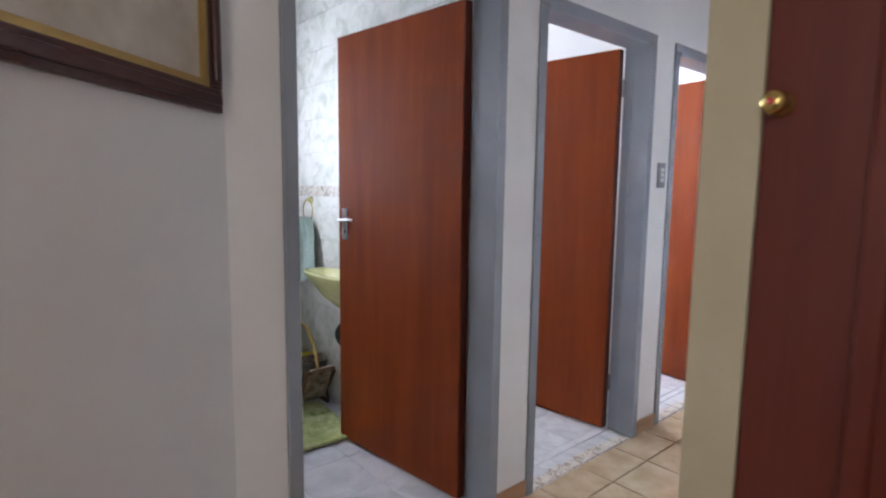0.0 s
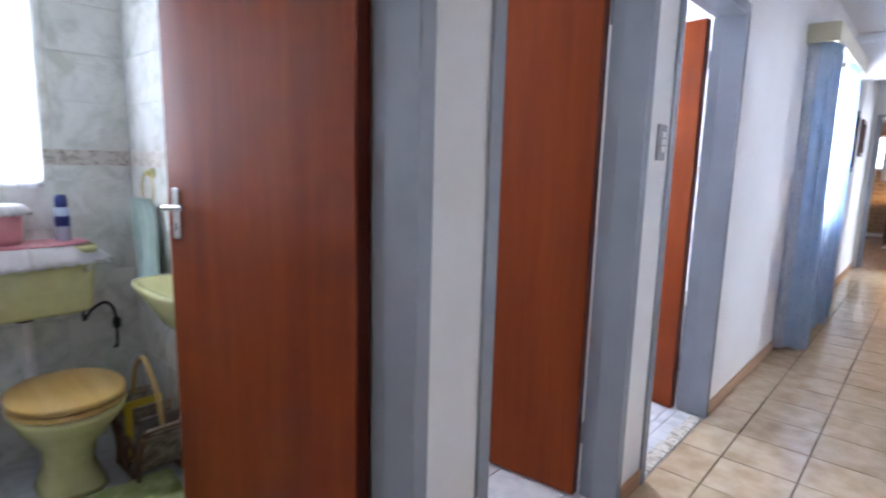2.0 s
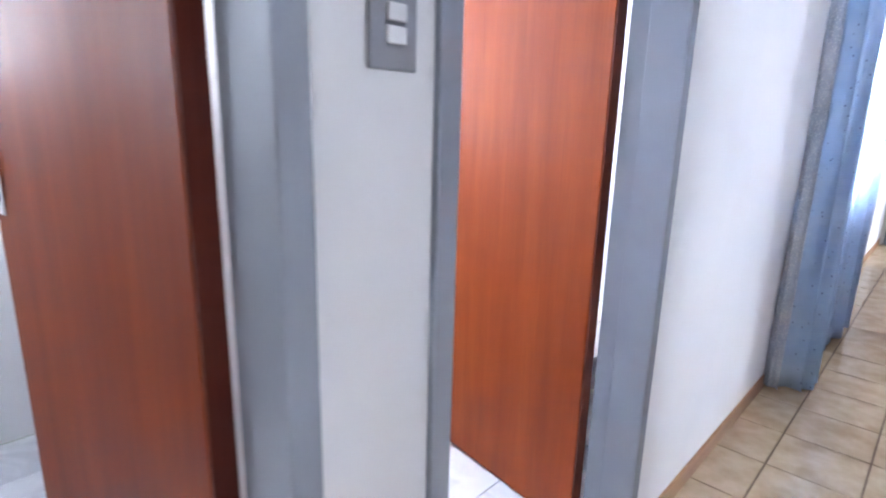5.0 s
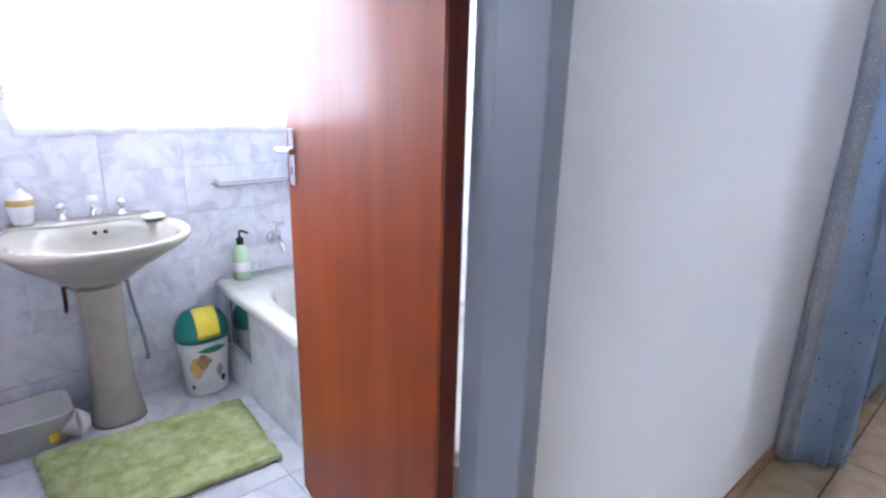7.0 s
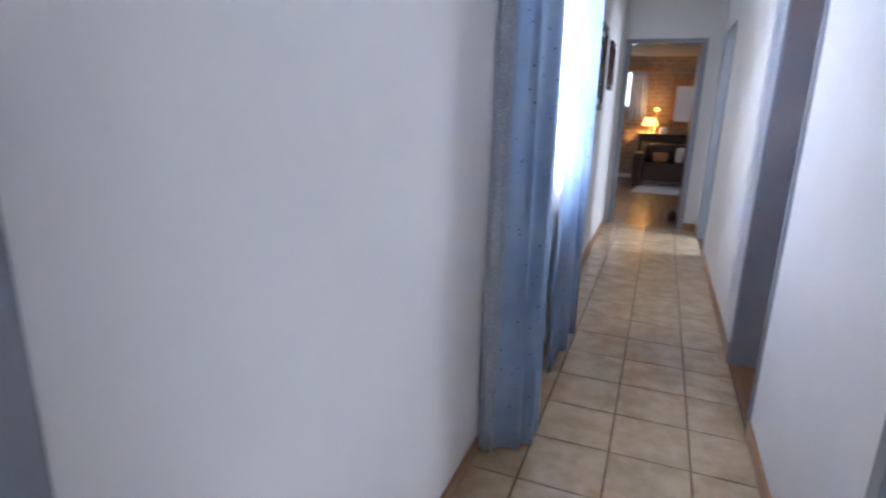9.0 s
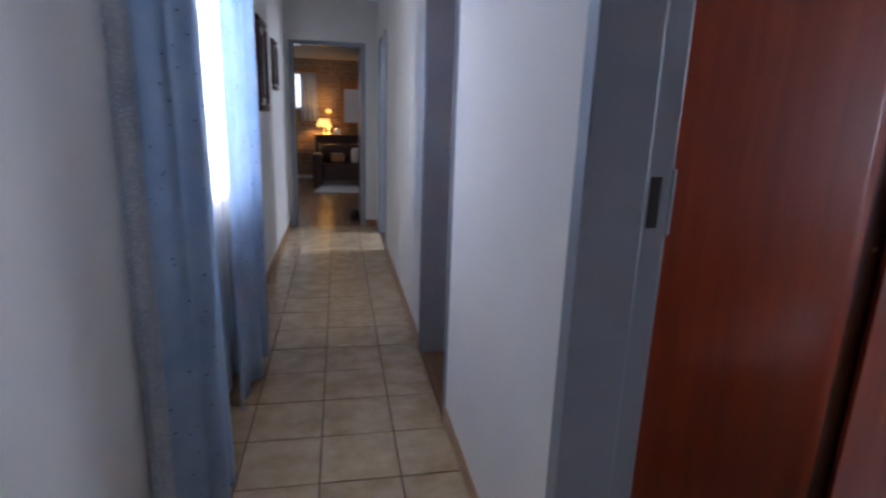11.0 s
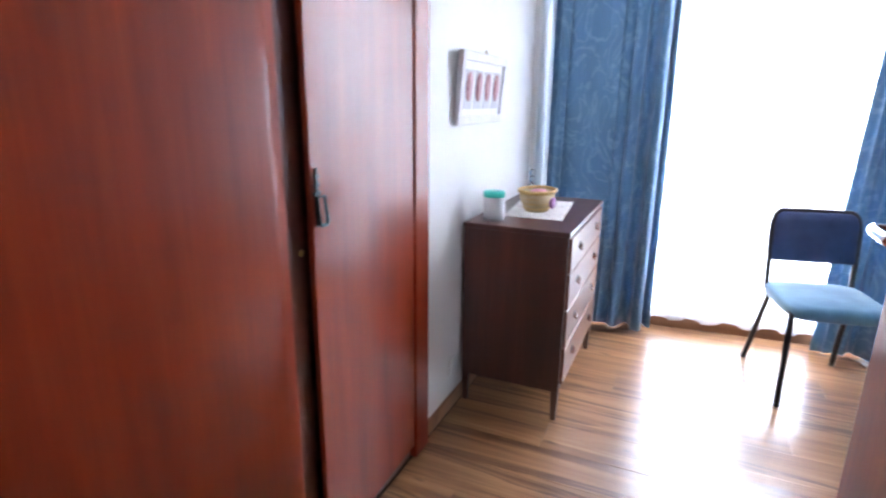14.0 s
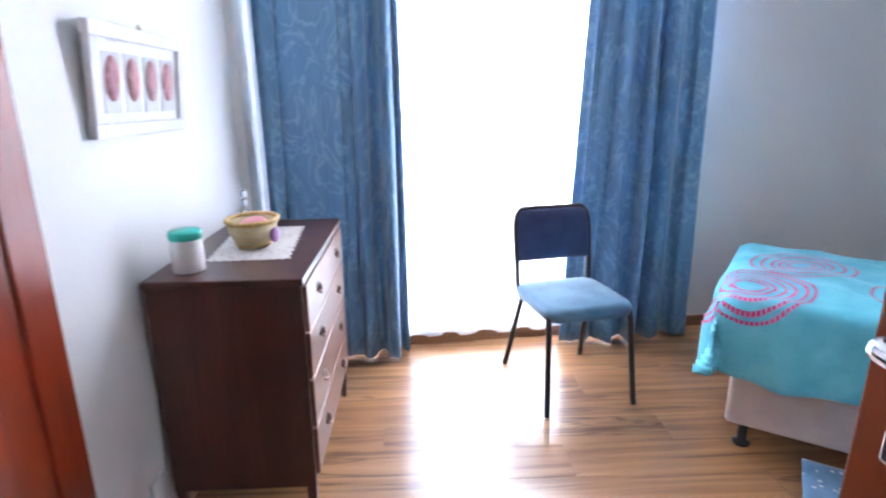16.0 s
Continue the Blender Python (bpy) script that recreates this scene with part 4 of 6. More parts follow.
part("cistern_lid", loft([(-1.870, ty, 0.108, 0.258, 0.906, 8), (-1.870, ty, 0.108, 0.258, 0.928, 8), (-1.870, ty, 0.10, 0.25, 0.936, 8)], 48), CREAMWARE, wc)
part("flush_lever", tube(arc([(-1.77, ty + 0.20, 0.836), (-1.745, ty + 0.20, 0.836), (-1.742, ty + 0.225, 0.871), (-1.742, ty + 0.29, 0.865)], 4), 0.007, 8), CHROME, cis, "chrome flush lever")
inlet = thing("water_pipe", "dark bent water inlet pipe beside the cistern", "pipe", (-1.93, 1.5, 0.4))
part("pipe", tube(arc([(-1.86, 1.39, 0.655), (-1.86, 1.39, 0.60), (-1.86, 1.42, 0.64), (-1.88, 1.48, 0.66), (-1.90, 1.52, 0.60), (-1.93, 1.53, 0.45), (-1.975, 1.53, 0.42)], 6), 0.0065, 8), BLACK, inlet)
part("stop_tap", lathe([(0, 0), (0.016, 0), (0.018, 0.03), (0.012, 0.045), (0, 0.046)], 12, (-1.912, 1.528, 0.53)), BLACK, inlet)


def frilly(name, label, cx, cy, z, rx, ry, drop, waves, mat_top, parent):
    def fn(u, v):
        a = 2 * math.pi * u
        r = v
        edge = max(0.0, (v - 0.72) / 0.28)
        wob = 1 + 0.055 * edge * math.sin(waves * a)
        return (cx + rx * r * wob * math.cos(a), cy + ry * r * wob * math.sin(a), z - drop * edge ** 1.2 + 0.006 * edge * math.sin(waves * a + 1.1))
    return part(name, surface(fn, 90, 12, 0.0015), mat_top, parent, label)


doily = thing("cistern_cover", "pink cloth cover with a frilled white lace edge", "cloth cover", (-1.86, ty, 0.936))
frilly("lace_frill", "gathered white lace frill", -1.862, ty + 0.01, 0.941, 0.170, 0.300, 0.075, 34, FRILL, doily)
part("cloth", loft([(-1.862, ty + 0.01, 0.112, 0.225, 0.942, 3), (-1.862, ty + 0.01, 0.115, 0.23, 0.946, 3), (-1.862, ty + 0.01, 0.105, 0.22, 0.948, 3)]), PINK, doily, "pink centre cloth")
tb = thing("tissue_pot", "pink basket pot with a frilled white lace lid", "pot", (-1.875, 1.155, 0.948))
part("pot", lathe([(0, 0), (0.058, 0), (0.066, 0.025), (0.069, 0.09), (0.064, 0.138), (0, 0.14)], 24, (-1.875, 1.145, 0.949)), PINK, tb, "pink quilted side")
frilly("lid_frill", "white frilled lid", -1.875, 1.145, 1.105, 0.09, 0.10, 0.038, 22, FRILL, tb)
can = thing("spray_can", "pale blue aerosol can with navy cap", "spray can", (-1.875, 1.345, 0.948))
part("can", lathe([(0, 0), (0.026, 0), (0.0275, 0.004), (0.0275, 0.125), (0.020, 0.14), (0, 0.141)], 20, (-1.875, 1.345, 0.949)), CANBLUE, can)
part("cap", lathe([(0, 0.138), (0.023, 0.138), (0.024, 0.17), (0.017, 0.188), (0, 0.19)], 20, (-1.875, 1.345, 0.949)), NAVY, can, "navy blue cap")
part("label_band", lathe([(0.0278, 0.06), (0.0281, 0.062), (0.0281, 0.10), (0.0278, 0.102)], 20, (-1.875, 1.345, 0.949)), NAVY, can, "dark printed band")

tr = thing("towel_ring", "brass and cream wall towel ring", "towel ring", (-1.68, 1.64, 1.2))
part("rosette", lathe([(0, 0), (0.022, 0), (0.022, 0.006), (0.013, 0.016), (0.012, 0.03), (0, 0.034)], 16, m=Matrix.Translation((-1.68, 1.638, 1.232)) @ pose(0, 0, 0, 90)), CREAMWARE, tr)
part("ring", tube([(-1.68 + 0.062 * math.cos(a), 1.612, 1.165 + 0.068 * math.sin(a)) for a in (2 * math.pi * k / 28 for k in range(28))], 0.0038, 8, True), BRASS, tr, "thin brass ring")


def hanging_towel(name, label, cx, y, ztop, zbot, wtop, wbot, material, folds=3, thick=0.012, axis="x", seed=0):
    """A towel gathered at the top and spreading below."""
    rng = random.Random(seed)
    s = [rng.uniform(0, 6) for _ in range(4)]

    def fn(u, v):
        w = wtop + (wbot - wtop) * v ** 0.8
        d = 0.016 * math.sin(folds * 2 * math.pi * u + s[0]) * (1 - 0.3 * v) + 0.010 * math.sin(5 * v + 4 * u + s[1])
        a = cx + w * (u - 0.5)
        z = ztop + (zbot - ztop) * v - 0.03 * v * math.sin(3 * u + s[2])
        return (a, y + d, z)
    ob = solid(name, surface(fn, 36, 24, thick), material, label, "towel", "")
    ob.pop("kind", None)
    return ob


hanging_towel("towel", "pale green towel hanging through the wall ring", -1.69, 1.588, 1.125, 0.71, 0.09, 0.30, TOWEL, 3, 0.012, "x", 3)
hb = thing("hand_basin", "small cream-yellow wall-hung hand basin", "basin", (-1.22, 1.6, 0.8))
part("bowl", loft([(-1.22, 1.60, 0.05, 0.045, 0.64, 2), (-1.22, 1.57, 0.13, 0.08, 0.70, 2.2), (-1.22, 1.545, 0.215, 0.10, 0.78, 2.6), (-1.22, 1.535, 0.245, 0.112, 0.825, 3), (-1.22, 1.535, 0.247, 0.113, 0.838, 3), (-1.22, 1.535, 0.225, 0.092, 0.839, 3), (-1.22, 1.535, 0.19, 0.075, 0.79, 2.4), (-1.22, 1.54, 0.10, 0.05, 0.735, 2), (-1.22, 1.54, 0.02, 0.02, 0.73, 2)]), CREAMWARE, hb)
trap = thing("basin_trap", "black plastic waste trap under the hand basin", "pipe", (-1.22, 1.6, 0.4))
part("trap", tube(arc([(-1.22, 1.60, 0.65), (-1.22, 1.60, 0.56), (-1.22, 1.60, 0.46), (-1.26, 1.60, 0.42), (-1.30, 1.60, 0.46), (-1.30, 1.62, 0.50), (-1.30, 1.645, 0.51)], 5), 0.02, 12), BLACK, trap)

rack = thing("magazine_rack", "dark cane magazine rack with a hooped light handle", "magazine rack", (-1.54, 1.52, 0))
for yy in (1.43, 1.60):
    bm = tube(arc([(-1.72, yy, 0.20), (-1.63, yy, 0.06), (-1.55, yy, 0.012), (-1.47, yy, 0.06), (-1.37, yy, 0.20)], 5), 0.010, 8)
    tube(arc([(-1.66, yy, 0.005), (-1.63, yy, 0.10), (-1.55, yy, 0.14), (-1.47, yy, 0.10), (-1.44, yy, 0.005)], 5), 0.010, 8, into=bm)
    tube([(-1.66, yy, 0.01), (-1.44, yy, 0.01)], 0.010, 8, into=bm)
    for k in range(5):
        a = math.pi * (k + 0.5) / 5
        tube([(-1.55, yy, 0.015), (-1.55 + 0.09 * math.cos(a), yy, 0.012 + 0.12 * math.sin(a))], 0.005, 6, into=bm)
    part("end_frame", bm, WICKER, rack)
for s in (-1, 1):
    def fn(u, v, s=s):
        return (-1.55 + s * (0.03 + 0.15 * v), 1.425 + 0.18 * u, 0.02 + 0.20 * v + 0.004 * math.sin(40 * v))
    part("woven_side", surface(fn, 8, 24, 0.006), WICKER, rack, "woven dark cane side")
part("handle", tube(arc([(-1.70, 1.515, 0.20), (-1.66, 1.515, 0.34), (-1.56, 1.515, 0.415), (-1.45, 1.515, 0.33), (-1.40, 1.515, 0.19)], 7), 0.010, 8), CANE, rack, "light bent-cane hoop handle")
rack.scale = (1.12, 1.0, 1.15)
for k, (xx, ang, mat) in enumerate(((-1.63, -24, PAPER), (-1.60, -16, PAPER), (-1.57, -8, YELLOW), (-1.52, 8, PAPER), (-1.49, 18, DIMPRINT), (-1.46, 27, PAPER))):
    m = Matrix.Translation((xx, 1.515, 0.04)) @ pose(0, 0, 0, 0, ang, 0)
    mg = solid("magazine", rbox(-0.006, 0.006, -0.075, 0.075, 0.0, 0.27 - 0.01 * (k % 3), 0.001, 1, m), mat, "used magazine standing in the cane rack", "magazine", "", "magazines")
    mg.pop("kind", None)


def tufted_mat(name, label, corners, material, seed=0):
    """A shaggy mat between four floor corners."""
    rng = random.Random(seed)
    a, b, c, d = (Vector((*p, 0)) for p in corners)
    nu, nv = 70, 50

    def fn(u, v):
        p = a.lerp(b, u).lerp(d.lerp(c, u), v)
        edge = min(u, 1 - u, v, 1 - v)
        h = 0.022 * min(1.0, (edge + 0.004) / 0.03) ** 0.5
        n = noise.noise(Vector((p.x * 34, p.y * 34, seed)))
        rowed = 0.004 * math.sin(v * 46)
        return (p.x + 0.006 * n + rng.uniform(-0.003, 0.003), p.y + 0.006 * noise.noise(Vector((p.y * 30, p.x * 30, 3 + seed))) + rng.uniform(-0.003, 0.003), 0.004 + h * (0.72 + 0.4 * n) + rowed * (edge > 0.02) + rng.uniform(0, 0.004))
    ob = solid(name, surface(fn, nu, nv, -0.003, True), material, label, "bath mat", "")
    ob.pop("kind", None)
    return ob


tufted_mat("bath_mat", "green tufted pedestal mat in front of the toilet", [(-1.50, 0.80), (-1.46, 1.56), (-0.92, 1.50), (-0.96, 0.80)], GREENMAT, 1)
tufted_mat("bath_mat", "green tufted rectangular bath mat on white tiles", [(-1.735, 3.115), (-1.655, 3.835), (-1.165, 3.81), (-1.21, 3.14)], GREENMAT, 2)

# ---------------------------------------------------------------- bathroom
by = 3.405
ba = thing("pedestal_basin", "taupe ceramic pedestal wash basin below the window", "basin", (-1.8, by, 0))
part("bowl", loft([(-1.86, by, 0.085, 0.085, 0.578, 2.4), (-1.80, by, 0.14, 0.14, 0.638, 2.2), (-1.72, by, 0.23, 0.235, 0.728, 2.2), (-1.685, by, 0.285, 0.288, 0.790, 2.3), (-1.68, by, 0.298, 0.298, 0.808, 2.3), (-1.68, by, 0.292, 0.293, 0.820, 2.3), (-1.675, by, 0.268, 0.27, 0.819, 2.3), (-1.645, by, 0.215, 0.245, 0.810, 2.2), (-1.65, by, 0.19, 0.215, 0.755, 2.2), (-1.69, by, 0.10, 0.12, 0.698, 2), (-1.69, by, 0.02, 0.02, 0.683, 2)], 48), TAUPE, ba)
part("tap_deck", rbox(-1.979, -1.865, by - 0.245, by + 0.245, 0.768, 0.826, 0.018, 4), TAUPE, ba)
part("pedestal", loft([(-1.865, by + 0.01, 0.10, 0.10, 0.0, 2.6), (-1.865, by + 0.01, 0.098, 0.098, 0.02, 2.6), (-1.87, by + 0.01, 0.078, 0.082, 0.10, 2.4), (-1.87, by + 0.01, 0.066, 0.072, 0.30, 2.3), (-1.868, by + 0.01, 0.068, 0.075, 0.52, 2.3), (-1.86, by + 0.005, 0.085, 0.088, 0.62, 2.3)]), TAUPE, ba)
for yy in (by - 0.065, by + 0.135):
    tp = part("pillar_tap", lathe([(0, 0), (0.024, 0), (0.022, 0.008), (0.011, 0.016), (0.011, 0.035), (0.019, 0.042), (0.020, 0.058), (0.012, 0.068), (0, 0.069)], 16, (-1.925, yy, 0.826)), CHROME, ba, "chrome tap with ribbed head")
spout = part("spout", tube(arc([(-1.925, by + 0.04, 0.826), (-1.925, by + 0.04, 0.868), (-1.90, by + 0.04, 0.883), (-1.84, by + 0.04, 0.863)], 5), lambda t: 0.016 - 0.005 * t, 12), CHROME, ba, "chrome spout")
part("spout_knob", lathe([(0, 0), (0.018, 0), (0.022, 0.012), (0.017, 0.03), (0, 0.034)], 16, (-1.925, by + 0.04, 0.878)), WHITE, ba, "white knob")
for yy in (by + 0.02, by + 0.055):
    part("overflow_hole", lathe([(0, 0), (0.008, 0), (0.008, 0.003), (0, 0.003)], 12, m=Matrix.Translation((-1.846, yy, 0.782)) @ pose(0, 0, 0, 0, 65)), BLACK, ba, "dark overflow hole")
part("waste_pipe", tube(arc([(-1.90, by + 0.11, 0.70), (-1.90, by + 0.115, 0.52), (-1.91, by + 0.14, 0.36), (-1.94, by + 0.16, 0.20), (-1.975, by + 0.16, 0.17)], 6), 0.007, 8), GREYPLATE, ba, "thin grey supply hose")
part("supply_pipe", tube(arc([(-1.90, by - 0.10, 0.70), (-1.91, by - 0.10, 0.52), (-1.95, by - 0.10, 0.46)], 6), 0.007, 8), WARD_DARK, ba, "thin dark supply hose")
soapbar = solid("soap_bar", loft([(-1.80, by + 0.215, 0.03, 0.04, 0.8225, 3), (-1.80, by + 0.215, 0.033, 0.043, 0.830, 3), (-1.80, by + 0.215, 0.026, 0.036, 0.838, 3)], 20), WHITE, "white soap on the basin rim", "soap", "")
soapbar.pop("kind", None)
sd = thing("soap_dispenser", "white ceramic soap dispenser with olive band", "soap dispenser", (-1.925, 3.225, 0.826))
part("body", lathe([(0, 0), (0.030, 0), (0.032, 0.01), (0.040, 0.06), (0.042, 0.085), (0.034, 0.105), (0.016, 0.118), (0.014, 0.13), (0, 0.131)], 24, (-1.925, 3.225, 0.826)), WHITE, sd)
part("band", lathe([(0.0415, 0.07), (0.0428, 0.073), (0.0428, 0.088), (0.0405, 0.092)], 24, (-1.925, 3.225, 0.826)), CANE, sd, "olive leaf band")
part("pump", tube([(-1.925, 3.225, 0.953), (-1.925, 3.225, 0.988), (-1.89, 3.225, 0.99)], 0.006, 8), WHITE, sd, "white pump")

bt = thing("bathtub", "pale taupe built-in bath with marble-tiled front", "bathtub", (-1.2, 4.22, 0))
X0, X1, Y0, Y1 = -1.978, -0.32, 3.872, 4.598
cx, cy, hx, hy = (X0 + X1) / 2, (Y0 + Y1) / 2, (X1 - X0) / 2, (Y1 - Y0) / 2
part("tub", loft([(cx, cy, hx, hy, 0.435, 30), (cx, cy, hx, hy, 0.462, 30), (cx, cy, hx - 0.01, hy - 0.01, 0.472, 24), (cx + 0.05, cy, hx - 0.17, hy - 0.085, 0.470, 4.0), (cx + 0.05, cy, hx - 0.19, hy - 0.10, 0.45, 4.0), (cx + 0.06, cy, hx - 0.25, hy - 0.15, 0.20, 4), (cx + 0.06, cy, hx - 0.33, hy - 0.20, 0.10, 3.5), (cx + 0.06, cy, 0.1, 0.05, 0.095, 2)], 96, False), ENAMEL, bt, "pale taupe enamel tub")
part("front_panel", boxes((X0, -1.872, 3.888, 3.93, 0.0, 0.434), (-1.872, -1.612, 3.888, 3.93, 0.0, 0.18), (-1.612, X1, 3.888, 3.93, 0.0, 0.434)), WTILE, bt, "grey marble-tiled front")
part("hatch_rim", boxes((-1.872, -1.612, 3.886, 3.896, 0.18, 0.188), (-1.872, -1.864, 3.886, 3.896, 0.188, 0.434), (-1.620, -1.612, 3.886, 3.896, 0.188, 0.434)), GREYPLATE, bt, "thin grey hatch rim")
part("access_hatch", rbox(-1.863, -1.621, 3.900, 3.908, 0.189, 0.433, 0), MIRROR, bt, "dark shiny access hatch")
of = part("overflow", lathe([(0, 0), (0.030, 0), (0.030, 0.006), (0.024, 0.011), (0, 0.011)], 20, m=Matrix.Translation((-1.735, 4.20, 0.40)) @ pose(0, 0, 0, 0, 75)), CHROME, bt, "chrome overflow rose")
for k in range(6):
    a = math.pi * k / 3
    part("rose_hole", lathe([(0, 0), (0.005, 0), (0.005, 0.002), (0, 0.002)], 8, m=Matrix.Translation((-1.735, 4.20, 0.40)) @ pose(0, 0, 0, 0, 75) @ Matrix.Translation((0.014 * math.cos(a), 0.014 * math.sin(a), 0.0105))), BLACK, of)
for yy in (4.17, 4.36):
    tp = thing("bath_tap", "chrome wall tap with cross handle over the bath", "tap", (-1.97, yy, 0.62), "", "bath taps")
    part("rosette", lathe([(0, 0), (0.034, 0), (0.034, 0.006), (0.026, 0.018), (0.015, 0.026), (0, 0.03)], 20, m=Matrix.Translation((-1.979, yy, 0.625)) @ pose(0, 0, 0, 0, 90)), CHROME, tp)
    part("spout", tube(arc([(-1.96, yy, 0.625), (-1.90, yy, 0.625), (-1.865, yy, 0.612), (-1.85, yy, 0.575)], 5), lambda t: 0.015 - 0.003 * t, 12), CHROME, tp)
    part("stem", lathe([(0, 0), (0.016, 0), (0.017, 0.03), (0.010, 0.05), (0.010, 0.07), (0, 0.071)], 14, (-1.91, yy, 0.63)), CHROME, tp)
    bm = tube([(-1.91, yy - 0.034, 0.705), (-1.91, yy + 0.034, 0.705)], 0.0065, 8)
    tube([(-1.944, yy, 0.705), (-1.876, yy, 0.705)], 0.0065, 8, into=bm)
    part("cross_handle", bm, CHROME, tp)


def pump_bottle(name, label, x, y, z, r, h, mat, capmat, pump=True):
    b = thing(name, label, "bottle", (x, y, z))
    part("body", lathe([(0, 0), (r * 0.92, 0), (r, 0.008), (r, h * 0.78), (r * 0.72, h * 0.93), (r * 0.32, h), (0, h)], 22, (x, y, z)), mat, b)
    part("cap", lathe([(0, h - 0.001), (r * 0.42, h - 0.001), (r * 0.42, h + 0.028), (r * 0.2, h + 0.034), (0, h + 0.035)], 16, (x, y, z)), capmat, b)
    if pump:
        part("pump_head", tube(arc([(x, y, z + h + 0.03), (x, y, z + h + 0.058), (x + 0.02, y + 0.01, z + h + 0.062), (x + 0.042, y + 0.02, z + h + 0.057)], 3), 0.006, 8), capmat, b)
    part("label_mark", lathe([(r * 1.004, h * 0.25), (r * 1.006, h * 0.26), (r * 1.006, h * 0.5), (r * 1.004, h * 0.51)], 22, (x, y, z)), WHITE, b, "pale printed label")
    return b


pump_bottle("lotion_bottle", "pale green pump bottle on the bath corner", -1.90, 3.985, 0.472, 0.038, 0.165, PALEGREEN, BLACK)
pump_bottle("shampoo_bottle", "pink plastic bottle on the bath rim", -1.92, 4.44, 0.472, 0.03, 0.20, PINKPL, PINKPL, False)
pump_bottle("shampoo_bottle", "small red and yellow bottle on the bath rim", -1.92, 4.52, 0.472, 0.028, 0.13, RED, YELLOW, False)
sh = thing("glass_shelf", "clear glass wall shelf above the bath", "shelf", (-1.92, 4.2, 0.91))
part("pane", rbox(-1.972, -1.862, 3.905, 4.50, 0.908, 0.914, 0.001), GLASS, sh)
for yy in (3.925, 4.48):
    part("bracket", boxes((-1.979, -1.955, yy - 0.008, yy + 0.008, 0.89, 0.93), (-1.96, -1.90, yy - 0.006, yy + 0.006, 0.899, 0.907), r=0.002), CHROME, sh, "chrome bracket")
for y, h, r, mat in ((4.30, 0.135, 0.024, BLUE), (4.365, 0.085, 0.022, BLUE), (4.425, 0.05, 0.026, BLUE)):
    b = thing("toiletry_bottle", "bright blue toiletry bottle on the glass shelf", "bottle", (-1.91, y, 0.914), "", "blue toiletries")
    part("body", rbox(-1.91 - r * 0.7, -1.91 + r * 0.7, y - r, y + r, 0.9145, 0.9145 + h, 0.006, 3), mat, b)
    part("cap", lathe([(0, 0), (r * 0.5, 0), (r * 0.5, 0.015), (0, 0.016)], 12, (-1.91, y, 0.914 + h)), RED if h < 0.1 else BLUE, b)
hk = solid("razor", tube([(-1.972, 4.29, 1.19), (-1.965, 4.29, 1.285)], 0.005, 8), BLACK, "slim black handle hanging beside the window", "razor", "")
hk.pop("kind", None)

bn = thing("swing_bin", "white bathroom bin with teal dome and yellow flap", "bin", (-1.86, 3.775, 0))
BX, BY = -1.865, 3.772
part("bucket", loft([(BX, BY, 0.070, 0.085, 0.0, 2.4), (BX, BY, 0.073, 0.088, 0.01, 2.4), (BX, BY, 0.088, 0.105, 0.26, 2.4), (BX, BY, 0.086, 0.103, 0.262, 2.4)]), WHITE, bn, "white printed bucket")
part("dome", loft([(BX, BY, 0.094, 0.112, 0.258, 2.4), (BX, BY, 0.096, 0.114, 0.285, 2.4), (BX, BY, 0.088, 0.105, 0.325, 2.3), (BX, BY, 0.066, 0.080, 0.368, 2.2), (BX, BY, 0.035, 0.042, 0.388, 2), (BX, BY, 0.005, 0.006, 0.392, 2)]), TEAL, bn, "teal dome lid")


def flap(u, v):
    a = (u - 0.5) * 0.095
    ang = radians(-14 + 92 * v)
    return (BX + 0.100 * math.cos(ang) * (1 - 0.06 * abs(u - 0.5)), BY + a, 0.290 + 0.112 * max(0, math.sin(ang)) - 0.012 * (v < 0.05))


part("flap", surface(flap, 10, 14, 0.004), YELLOW, bn, "yellow swing flap")


def bin_print(a0, a1, z0, z1):
    def fn(u, v):
        a = a0 + (a1 - a0) * u
        k = 0.5 - 0.5 * math.cos(math.pi * min(1, 2 * min(u, 1 - u) + 0.15))
        z = (z0 + z1) / 2 + (z1 - z0) * (v - 0.5) * k
        f = (0.073 + 0.0155 * z / 0.26) + 0.0012
        g = (0.088 + 0.017 * z / 0.26) + 0.0012
        c, s = math.cos(a), math.sin(a)
        return (BX + f * math.copysign(abs(c) ** (2 / 2.4), c), BY + g * math.copysign(abs(s) ** (2 / 2.4), s), z)
    return surface(fn, 14, 4, 0.0006)


part("printed_shape", bin_print(-0.95, -0.15, 0.09, 0.19), SEATWOOD, bn, "tan printed shape")
part("printed_shape", bin_print(-0.55, 0.05, 0.13, 0.205), SKIRT, bn, "brown printed shape")
part("printed_shape", bin_print(-0.45, 0.75, 0.205, 0.235), TEAL, bn, "green printed leaf")
part("printed_shape", bin_print(0.15, 0.5, 0.08, 0.14), GREYPLATE, bn, "grey printed shape")
part("printed_shape", bin_print(-0.95, -0.75, 0.035, 0.06), BLACK, bn, "small dark printed mark")
part("printed_shape", bin_print(0.35, 0.65, 0.05, 0.085), BLACK, bn, "small dark printed mark")

second_bin = copy_thing(bn, Matrix.Translation((-1.835, 0.935, 0)))
tagged(second_bin, "white bin with teal dome lid beside the toilet", "bin")
tubm = thing("plastic_tub", "white plastic tub on the floor beside the basin", "tub", (-1.86, 3.12, 0))
